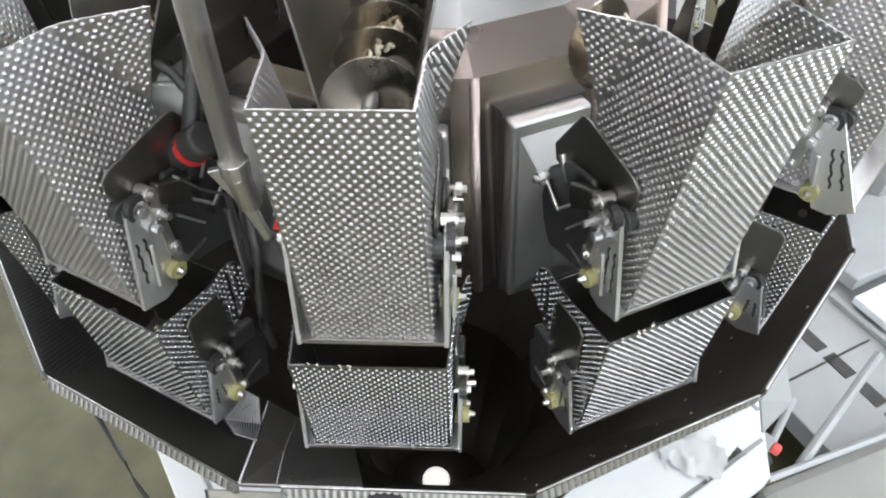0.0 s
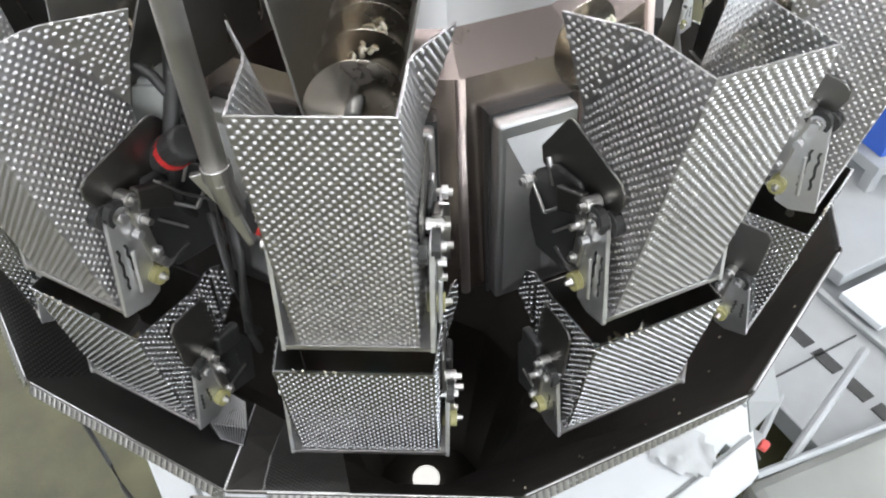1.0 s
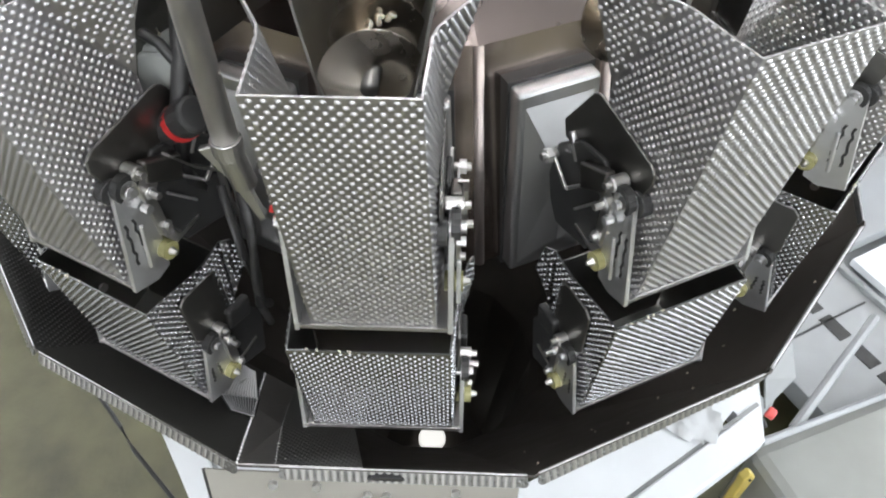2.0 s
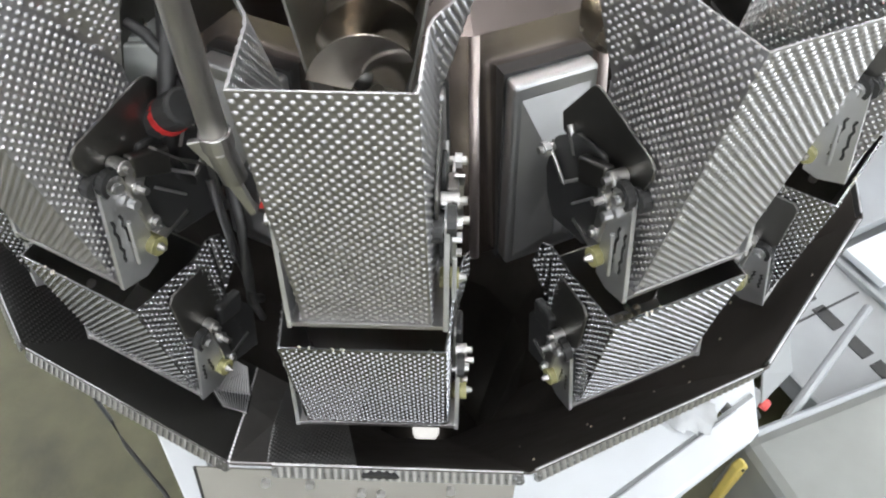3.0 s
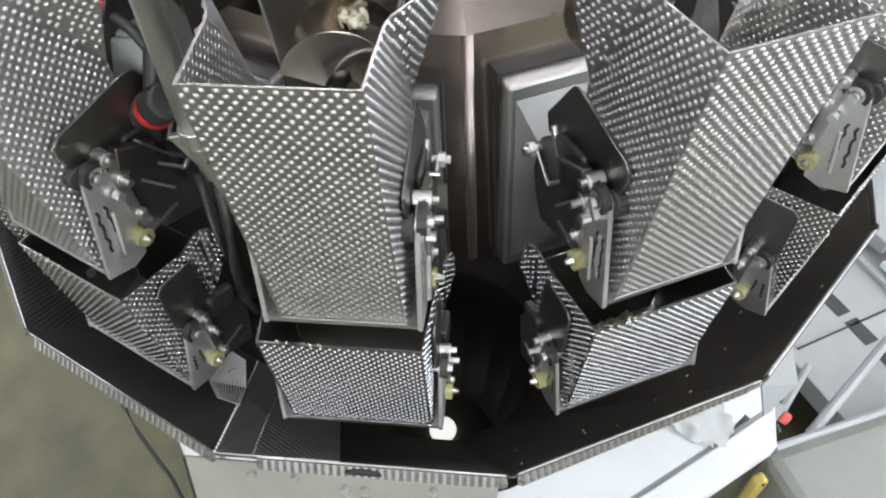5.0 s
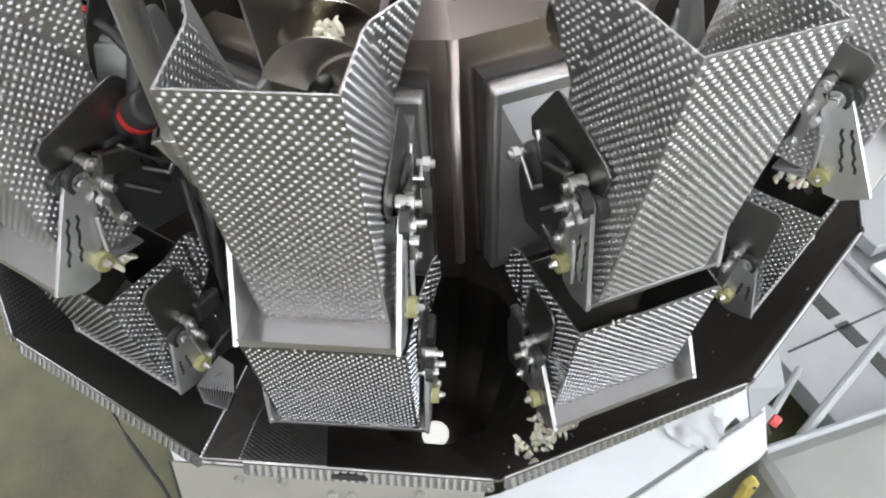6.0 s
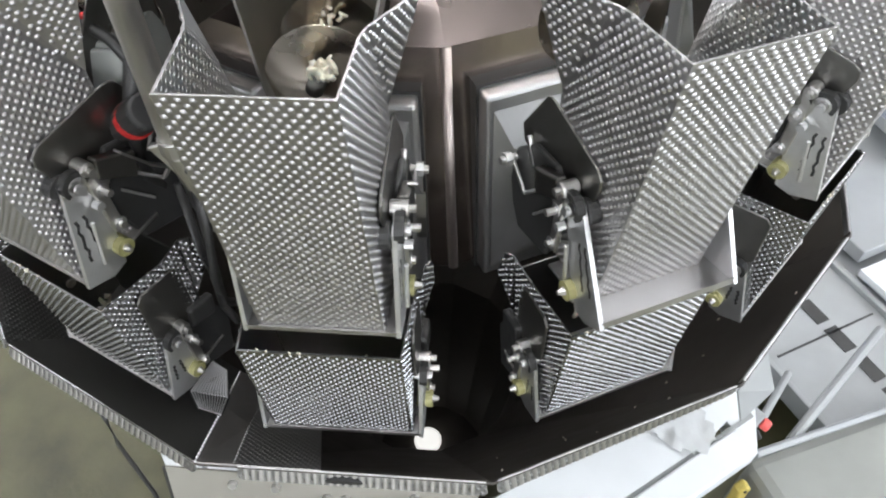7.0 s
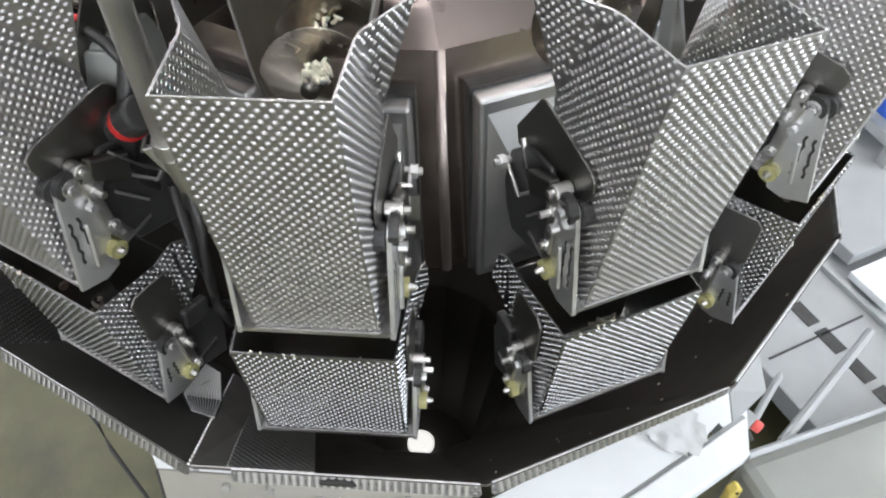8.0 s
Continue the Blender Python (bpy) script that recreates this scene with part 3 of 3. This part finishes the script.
part("oval_plate", prism([(oc.x + .018 * math.cos(a), oc.z + .0045 * math.sin(a)) for a in [2 * math.pi * i / 16 for i in range(16)]], lambda u, v, w: (u, w, v), oc.y - .003, oc.y + .002), M_BLACK, chute, "dark oval plate")
# emissive disc added for the light showing through the foot of the chute
glow_disc = part("outlet_glow", rod((-0.010, 0.028, 0.052), (-0.010, 0.028, 0.075), 0.039, 28), M_GLOW, None, bevel=0.008)
tagged(glow_disc, "small round glowing white disc added for the brightness in the chute outlet", "lamp")


rnd = random.Random(21)
specks = []
for i in range(15):
    k = rnd.choice((1, 1, 2, 2, 13))
    w, d = rnd.random(), rnd.uniform(.02, .30)
    c = rim[k - 1].lerp(rim[k], w).lerp(lip[k - 1].lerp(lip[k], w), d)
    size = rnd.uniform(.0008, .0018)
    specks.append(rod(c - Vector((0, 0, .002)), c + Vector((0, 0, .003)), size, 6, size * .6))
tagged(part("food_crumbs", join(*specks), M_FOOD), "tiny pale crumbs stuck to the dark chute wall", "crumbs", kind="stuff")

# ---- screw feeders ----
def flight(r_out, r_in, pitch, turns, n=44, half=0.0006):
    """A screw flight of sheet steel: two smooth faces and the outer edge between them."""
    bm = bmesh.new()
    sets = [[], [], []]
    for i in range(int(n * turns) + 1):
        a = 2 * math.pi * i / n
        y = -pitch * i / n
        c, s = math.cos(a), math.sin(a)
        for side, dy in ((0, -half), (1, half)):
            sets[side].append([bm.verts.new((r * c, y + dy, r * s)) for r in (r_in, (r_in + r_out) / 2, r_out)])
        sets[2].append([bm.verts.new((r_out * c, y + dy, r_out * s)) for dy in (-half, half)])
    for row, flip in zip(sets, (False, True, False)):
        for a, b in zip(row, row[1:]):
            for j in range(len(a) - 1):
                q = (a[j], a[j + 1], b[j + 1], b[j])
                bm.faces.new(q[::-1] if flip else q)
    return bm


AUGER = pose(0, -0.285, -0.082)
augers = {}
scr = thing("feed_screw", head_pose(0) @ AUGER, "steel feed screw with bright flight edges above a hopper", "screw", "feed screws")
part("flight", flight(0.037, 0.006, 0.045, 4.85), M_SCREW, scr, smooth=True)
part("shaft", rod((0, 0.02, 0), (0, -0.208, 0), 0.0065), M_DARK, scr, smooth=True)
augers[0] = scr
NEAR = pose(0, -0.405, -0.082)
stub = thing("feed_screw", head_pose(1) @ NEAR @ pose(0, 0, 0, 0, 40, 0), "short steel feed screw ending above a hopper", "screw", "feed screws")
part("flight", flight(0.036, 0.006, 0.045, 2.15), M_SCREW, stub, smooth=True)
part("shaft", rod((0, 0.01, 0), (0, -0.097, 0), 0.008), M_SCREW, stub, smooth=True)
augers[1] = stub
for k in HEADS:
    if k not in (0, 1):
        augers[k] = copy_thing(scr if k < 0 else stub, head_pose(k) @ (AUGER if k < 0 else NEAR) @ pose(0, 0, 0, 0, 40 * k, 0))
def trough(k, prof, ra=.27):
    tro = thing("screw_trough", head_pose(k), "folded steel trough round a feed screw", "trough", "screw troughs")
    f = prof.index((-.022, -.126))
    for nm, i0, i1 in (("trough_wall", 0, f), ("trough_floor", f, f + 1), ("trough_wall", f + 1, len(prof) - 1)):
        if i1 == i0:
            continue
        pr_ = prof[i0:i1 + 1]
        m = len(pr_)
        # sheets in the darker steel stand in for the shade inside the trough
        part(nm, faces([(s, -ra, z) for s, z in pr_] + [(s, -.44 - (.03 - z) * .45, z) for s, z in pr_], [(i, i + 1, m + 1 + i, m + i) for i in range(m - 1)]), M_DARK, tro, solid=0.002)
    return tro


prof = [(-.075, .03), (-.060, -.005), (-.040, -.075), (-.022, -.126), (.022, -.126), (.036, -.075), (.053, 0), (.062, .03)]
tall = trough(0, prof)
short = trough(1, prof[3:], .465)
for k in HEADS:
    if k not in (0, 1):
        copy_thing(tall if k < 0 else short, head_pose(k))
top = thing("feed_cone", pose(0, 0, 0), "plain steel top cone in the middle of the weigher", "cone")
part("cone", rod((0, 0, ZT - .058), (0, 0, ZT + .02), 0.25, 28, 0.06), M_STEEL, top)

# ---- pole and cables ----
pole = thing("pole", pose(-.1065, -.507, ZT - .120), "round bright steel pole clamped between two hoppers", "pole")
part("shaft", rod((0, 0, 0), (0.003, 0, 0.7), 0.0098, 24), M_POLE, pole, smooth=True)
part("collar", rod((0, 0, -.010), (0, 0, .004), 0.0120, 20), M_STEEL, pole, bevel=0.001)
part("socket", rod((0.003, 0.004, -.045), (0, 0, -.010), 0.0102, 20), M_STEEL, pole, "dull worn steel socket", bevel=0.001)
part("foot_bar", prism([(-.026, -.012), (-.004, -.006), (.002, -.035), (.012, -.085), (.006, -.088), (-.008, -.045)], lambda u, v, w: (u, w, v), 0.004, 0.010), M_STEEL, pole, bevel=0.001)
part("hook_wire", tube([(.006, .012, -.083), (.012, .02, -.10), (.009, .03, -.125), (.010, .035, -.165), (.006, .04, -.19)], 0.0035), M_STEEL, pole)

ibox = thing("junction_box", pose(-.172, -.425, ZT - .115), "small grey plastic junction box behind the pole", "box")
part("case", box(-.022, .020, -.02, .05, -.036, .034), M_GREY, ibox, bevel=0.004)
part("lid", box(-.019, .017, -.0245, -.0195, -.032, .030), M_GREY, ibox, bevel=0.002)
for nm, lab, pts, r, mt in (
        ("cable", "black cable looped over the grey box", [(-.205, -.41, -.07), (-.185, -.44, -.065), (-.16, -.45, -.075), (-.143, -.45, -.11), (-.135, -.455, -.15), (-.13, -.46, -.19)], .0045, M_BLACK),
        ("cable", "thick black cable beside the drive housing", [(-.15, -.40, -.03), (-.148, -.45, -.09), (-.158, -.475, -.14), (-.165, -.47, -.19), (-.16, -.44, -.25)], .007, M_BLACK),
        ("cable", "black cable hanging between two hoppers", [(-.118, -.48, -.17), (-.112, -.50, -.22), (-.118, -.505, -.28), (-.13, -.49, -.34), (-.135, -.46, -.38)], .005, M_BLACK),
        ("cable", "thin black cable in the gap between hoppers", [(-.14, -.47, -.20), (-.128, -.495, -.26), (-.125, -.50, -.33), (-.135, -.47, -.40)], .004, M_BLACK),
        ("cable", "black cable hanging below the chute rim", [(-.46, -.40, -.62), (-.51, -.36, -.88), (-.48, -.395, -.90), (-.40, -.465, -.92), (-.33, -.55, -.97), (-.28, -.64, -1.05)], .0035, M_BLACK)):
    tagged(part(nm, tube([(x, y, ZT + z) for x, y, z in pts], r, 10), mt, smooth=True), lab, "cable")
conn = thing("connector", pose(-.160, -.470, ZT - .135), "black cable connector wrapped in red tape", "connector")
part("plug", rod((-.022, .01, -.018), (.024, -.008, .018), 0.0150, 16), M_BLACK, conn, bevel=0.003)
part("tape", rod((.004, .0, .001), (.009, -.002, .0055), 0.0157, 18), M_RED, conn, "red tape band")
part("tape", rod((-.026, .012, -.024), (-.018, .009, -.015), 0.0165, 18), M_RED, conn, "red tape band")
tag = part("cable_tie", prism([(-.008, -.004), (.006, -.006), (.010, .003), (-.004, .005)], lambda u, v, w: (-.066 + u, -.545 + w, ZT - .148 + v), -.002, .002), M_RED, bevel=0.001)
tagged(tag, "small red cable tie end beside the pole", "cable tie")
tagb = part("cable_tie", prism([(-.010, -.006), (.008, -.002), (.010, .005), (-.006, .006)], lambda u, v, w: (-.180 + u, -.44 + w, ZT - .066 + v), -.003, .003), M_RED, bevel=0.001)
tagged(tagb, "small red cable tie on a black cable", "cable tie")

# ---- machine base ----
base = thing("machine_base", pose(0, 0, ZT - 1.1, 0, 0, 35.5), "white sheet metal machine base, set cornerwise under the weigher", "machine base")
h, cc = 0.590, 0.17
q = h - .069
bm = bmesh.new()
inner = [bm.verts.new((.40 * math.cos(a), .40 * math.sin(a), 0)) for a in [2 * math.pi * i / 32 for i in range(32)]]
outer = []
for i in range(32):
    c, e = math.cos(2 * math.pi * i / 32), math.sin(2 * math.pi * i / 32)
    t = min(q / max(abs(c), abs(e)), (2 * h - cc - .02) / (abs(c) + abs(e)))
    outer.append(bm.verts.new((t * c, t * e, 0)))
for i in range(32):
    bm.faces.new((inner[i], outer[i], outer[(i + 1) % 32], inner[(i + 1) % 32]))
part("top_sheet", bm, M_WHITE, base, solid=0.004)
for i in range(4):
    rot = pose(0, 0, 0, 0, 0, 90 * i)
    part("rail", box(-h + cc, h - cc, -h, -h + .060, -.05, .004), M_WHITE, base, m=rot, bevel=0.004)
    part("groove", box(-h + .115, h - .115, -h + .060, -h + .069, -.03, -.004), M_PALE, base, m=rot)
    part("corner_plate", prism([(-h + cc, -h), (-h + cc, -h + cc), (-h, -h + cc)], lambda u, v, w: (u, v, w), -.05, -.006), M_WHITE, base, m=rot)
    part("leg", box(-h + .12, -h + .18, -h + .12, -h + .18, -.65, -.05), M_WHITE, base, m=rot, bevel=0.004)
    part("side_sheet", box(-h + cc, h - cc, -h + .05, -h + .055, -.60, -.05), M_WHITE, base, m=rot)
skirt = thing("skirt_panel", pose(0, 0, ZT), "bent white steel skirt plate below the chute rim", "panel", "skirt plates")
sk = [(.396, -.494, -.446), (.438, -.443, -.446), (.475, -.439, -.53), (.427, -.483, -.53)]
part("plate", faces(sk, [(0, 3, 2, 1)]), M_PALE, skirt, solid=0.002)
rnd = random.Random(8)
fm = bmesh.new()
gr = [[fm.verts.new((.010 * i + rnd.uniform(-.003, .003), .011 * j + rnd.uniform(-.003, .003), .004 + rnd.random() ** 2 * .008)) for j in range(15)] for i in range(13)]
for i in range(12):
    for j in range(14):
        if (i - 6) ** 2 / 36 + (j - 7) ** 2 / 49 < rnd.uniform(.75, 1.1):
            fm.faces.new((gr[i][j], gr[i + 1][j], gr[i + 1][j + 1], gr[i][j + 1]))
bmesh.ops.delete(fm, geom=[v for v in fm.verts if not v.link_faces], context="VERTS")
film_ = part("plastic_film", fm, M_FILM, m=pose(.575, -.285, ZT - 1.1, 0, 0, 60), smooth=True)
tagged(film_, "crumpled clear plastic film lying on the machine base", "plastic film")
btn = thing("stop_button", pose(.694, -.150, ZT - 1.115, 0, 0, 45), "red push button on a small pale box at the base rail", "button")
part("box", box(-.02, .022, -.02, .02, -.03, .008), M_PALE, btn, bevel=0.003)
part("cap", rod((.008, -.02, -.005), (.010, -.038, -.007), 0.0125, 20), M_PINK, btn, bevel=0.004)
part("wire", rod((.0, -.035, -.045), (0, -.02, -.03), 0.006, 8), M_BLACK, btn)
yb = thing("yellow_fitting", pose(.762, -.172, ZT - 1.46, 0, 0, 20), "yellow plastic fitting beside the machine base", "fitting")
part("body", prism([(.0, -.28), (.018, -.28), (.018, 0), (.016, .05), (-.004, .075), (-.018, .05), (-.012, 0)], lambda u, v, w: (u, w, v), -.012, .012), M_YELLOW, yb, bevel=0.005)
part("pin", rod((-.002, -.016, .05), (-.002, -.011, .05), 0.004, 10), M_BLACK, yb)

# ---- platform beyond ----
plat = thing("platform", pose(1.252, .377, ZT - 1.5, 0, 0, -61.5), "pale grey sheet metal platform with rows of rectangular slots", "platform")
part("deck", box(-.9, .8, -.33, .80, -.02, 0), M_PALE, plat, bevel=0.003)
part("edge_strip", box(-.9, .8, -.345, -.33, -.06, .012), M_PALE, plat, bevel=0.003)
for i in range(8):
    part("slot", box(-.042 + .107 * (i - 4), .042 + .107 * (i - 4), -.116, -.072, .0, .003), M_BLACK, plat, "dark slot")
part("seam", box(-.03, -.024, -.30, .06, .0, .003), M_BLACK, plat)
part("upper_deck", box(-.9, -.18, .14, .80, .03, .08), M_PALE, plat, bevel=0.004)
part("tread_plate", box(-.15, .0, .11, .79, .022, .05), M_WHITE, plat, "white sheet tread", bevel=0.003)
part("step_edge", box(-.9, .8, .08, .10, .0, .02), M_PALE, plat, bevel=0.003)
for i in range(2):
    part("strut", box(-.6 + .9 * i, -.54 + .9 * i, -.30, -.24, -.25, -.02), M_PALE, plat)
for lab, a, b, w in (("pale flat beam running out from the machine base", (.715, -.197, -1.19), (1.19, .062, -1.40), .011), ("pale slanting beam below the platform", (.84, -.115, -1.28), (1.20, .27, -1.36), .015), ("pale short slanting stay beside the base", (.735, -.13, -1.18), (.90, .09, -1.32), .011)):
    rl = thing("beam", pose(*((Vector(a) + Vector(b)) / 2 + Vector((0, 0, ZT)))), lab, "beam")
    d = (Vector(b) - Vector(a)) / 2
    part("bar", rod(-d, d, w * .8, 8), M_PALE, rl)
cab = thing("low_cabinet", pose(.78, -.105, 0, 0, 0, 22.4), "low pale grey cabinet with rounded edges beside the machine base", "cabinet")
part("body", box(0, .95, -.60, 0, .03, .35), M_CABINET, cab, bevel=0.03)
part("plinth", box(.04, .91, -.56, -.04, 0, .03), M_BLACK, cab)
bin_ = thing("blue_crate", pose(1.75, 1.35, .45, 0, 0, 20), "blue plastic crate standing beyond the weigher", "crate")
part("wall", box(-.3, .3, -.2, -.18, 0, .20), M_BLUE, bin_)
part("wall", box(-.3, .3, .18, .2, 0, .20), M_BLUE, bin_)
part("wall", box(-.3, -.28, -.18, .18, 0, .20), M_BLUE, bin_)
part("wall", box(.28, .3, -.18, .18, 0, .20), M_BLUE, bin_)
part("bottom", box(-.28, .28, -.18, .18, 0, .02), M_BLUE, bin_)
stand = thing("stand", pose(1.75, 1.35, 0, 0, 0, 20), "pale steel stand under a blue crate", "stand")
part("top", box(-.35, .35, -.25, .25, .41, .45), M_PALE, stand)
for sx in (-1, 1):
    for sy in (-1, 1):
        part("leg", box(sx * .32 - .02, sx * .32 + .02, sy * .22 - .02, sy * .22 + .02, 0, .41), M_PALE, stand)


# ---- food ----
def shreds(n, rx, ry, rz, size, seed):
    """A loose heap of small curled strips."""
    rnd = random.Random(seed)
    out = bmesh.new()
    for i in range(n):
        L, wd, th = size * rnd.uniform(.6, 1.5), size * rnd.uniform(.18, .3), size * rnd.uniform(.15, .25)
        m = Matrix.Translation((max(-1.8 * rx, min(1.8 * rx, rnd.gauss(0, rx))), max(-1.8 * ry, min(1.8 * ry, rnd.gauss(0, ry))), abs(rnd.gauss(0, rz)))) @ Euler([rnd.uniform(-3, 3) for _ in range(3)]).to_matrix().to_4x4()
        prev = None
        for j in range(5):
            u = j / 4 - .5
            c = Vector((u * L, 0, (u * u) * L * .9))
            k = 1 - .6 * abs(u) * 1.2
            ring = [out.verts.new(m @ (c + Vector((0, a * wd * k, b * th * k)))) for a, b in ((-1, -1), (1, -1), (1, 1), (-1, 1))]
            if prev:
                for q in range(4):
                    out.faces.new((prev[q], prev[(q + 1) % 4], ring[(q + 1) % 4], ring[q]))
            else:
                out.faces.new(ring[::-1])
            prev = ring
        out.faces.new(prev)
    return out


FOOD_LABEL = "loose clump of pale yellow shredded food"
clumps = {}
def clump(key, seed, n=120):
    ob = part("food_clump", shreds(n, .026, .008, .008, .011, seed), M_FOOD, smooth=True)
    tagged(ob, FOOD_LABEL, "food", "food clumps", "stuff")
    clumps[key] = ob
    return ob


carried_food = {}
for k, seed in ((0, 3), (1, 4), (-1, 5), (2, 6)):
    crumbs = part("food_crumbs", shreds(5, .014, .0005, .0003, .0028, seed + 70), M_FOOD)
    crumbs.matrix_basis = head_pose(k, .5905, -.265) @ pose(-.03, 0, 0)
    tagged(crumbs, "tiny pale crumbs on a weighing hopper rim", "crumbs", kind="stuff")
    for r, z, n in ((.485, -.062, 26), (.43, -.055, 8)):
        ob = part("screw_food", shreds(n, .006, .005, .005, .0085 if n > 8 else .006, seed + n), M_FOOD, smooth=True)
        ob.matrix_basis = head_pose(k, r, z) @ pose(.004 if k <= 0 else .012, 0, -.010)
        tagged(ob, "pale shredded food caught on a feed screw", "food", "food on the feed screws", "stuff")
        carried_food[k, n] = ob


# ---- what moves ----
SWING = {"feed": -20.0, "weigh": -22.0}


def key_gate(entry, kind, pulses):
    """pulses: rows of (seconds, how far open)."""
    ob = entry[1]
    home = ob.matrix_basis.copy()
    walk(ob, [(t, home @ pose(0, 0, 0, SWING[kind] * o, 0, 0)) for t, o in pulses])


def ride(key, k, rows):
    """Moves a clump of food; rows of (seconds, r, s, z, turn) beside head k."""
    walk(clumps[key], [(t, head_pose(k, r, z) @ pose(s, 0, 0, 0.4 * turn, 0, turn)) for t, r, s, z, turn in rows])


FALL = [(0.0, .538, -.395), (.06, .545, -.40), (.14, .580, -.432), (.22, .572, -.458), (.28, .545, -.500), (.33, .47, -.64), (.40, .30, -.98), (.46, .16, -1.40), (.51, .11, -1.70)]
REFILL = [(0.0, .545, -.215), (.08, .55, -.235), (.2, .540, -.33), (.3, .538, -.395)]


def load(key, k, seed, filled, dumped, start=-.215, s=0.0, drift=0.0):
    """One portion: it waits in the feed hopper, drops into the weighing hopper, and is dumped into the chute."""
    clump(key, seed)
    rows = []
    if filled is None:
        rows.append((0.0, .538, s, -.395, 0))
    else:
        rows.append((0.0, .545, s, start, 0))
        rows += [(filled + t, r, s, z if i else start, 3 * i) for i, (t, r, z) in enumerate(REFILL)]
    if dumped is not None:
        rows += [(dumped + t, r, s + drift * min(1, i / 3), z, 10 + 4 * i) for i, (t, r, z) in enumerate(FALL)]
    last = rows[-1]
    rows.append((8.0, *last[1:]))
    ride(key, k, rows)


def motions():
    load("b1", 1, 11, .10, 1.28, s=-.008, drift=-.065)
    load("b2", 1, 12, 2.40, 3.49, -.195, s=-.01, drift=-.05)
    load("b3", 1, 13, 4.65, 5.78, -.175, s=-.008, drift=-.05)
    load("b4", 1, 14, 6.90, None, -.155)
    load("a1", 0, 15, None, 1.28, s=.008)
    load("a2", 0, 16, 2.40, 3.49, s=.0)
    load("a3", 0, 17, 5.88, None, -.195)
    load("l1", -1, 18, None, 1.28)
    load("l2", -1, 19, 5.88, None)
    load("c1", 2, 20, .05, 3.49)
    load("c2", 2, 21, 5.88, None, -.195)
    home = augers[0].matrix_basis.copy()
    walk(augers[0], [(t, home @ pose(0, 0, 0, 0, a, 0)) for t, a in ((0, 0), (2.2, 0), (2.5, 60), (2.8, 120), (3.2, 140), (5.7, 140), (6.2, 140), (6.35, 200), (6.5, 265), (6.65, 310), (6.8, 320), (8, 320))])
    lump = [(0, .385, -.075), (2.2, .385, -.075), (2.8, .425, -.072), (3.2, .432, -.072), (5.0, .450, -.066), (5.5, .470, -.060), (6.2, .475, -.058), (6.8, .490, -.072), (8, .490, -.072)]
    walk(carried_food[0, 26], [(t, head_pose(0, r, z) @ pose(.006, 0, 0)) for t, r, z in lump])
    key_gate(feed[1], "feed", [(0, .0), (.1, .75), (.2, 1), (.3, .55), (.4, 0), (2.35, 0), (2.5, 1), (2.7, 0), (4.6, 0), (4.75, 1), (4.95, 0), (6.8, 0), (6.9, .6), (7.0, 1), (7.1, .85), (7.2, .1), (7.3, 0), (8, 0)])
    key_gate(feed[2], "feed", [(0, .7), (.1, 1), (.2, 1), (.3, .4), (.4, 0), (5.8, 0), (5.9, .9), (6.0, 1), (6.1, .8), (6.2, .1), (6.3, 0), (8, 0)])
    key_gate(feed[0], "feed", [(0, 0), (2.35, 0), (2.5, 1), (2.7, 0), (5.8, 0), (5.9, .9), (6.0, 1), (6.1, .8), (6.2, .1), (6.3, 0), (8, 0)])
    key_gate(feed[-1], "feed", [(0, 0), (2.35, 0), (2.5, 1), (2.7, 0), (5.8, 0), (5.9, .9), (6.0, 1), (6.1, .8), (6.2, .1), (6.3, 0), (8, 0)])
    dump = [(1.2, 0), (1.3, .9), (1.4, 1), (1.5, .75), (1.6, 0)]
    dump2 = [(3.4, 0), (3.5, .12), (3.6, 1.3), (3.7, 1.15), (3.8, .4), (3.9, 0)]
    dump3 = [(5.7, 0), (5.8, .75), (5.9, 1), (6.0, .9), (6.1, .35), (6.2, 0)]
    key_gate(weigh[-1], "weigh", [(0, 0), *dump, (8, 0)])
    key_gate(weigh[0], "weigh", [(0, 0), *dump, *dump2, (8, 0)])
    key_gate(weigh[1], "weigh", [(0, 0), *dump, *dump2, *dump3, (8, 0)])
    key_gate(weigh[2], "weigh", [(0, 0), *dump2, (8, 0)])


motions()
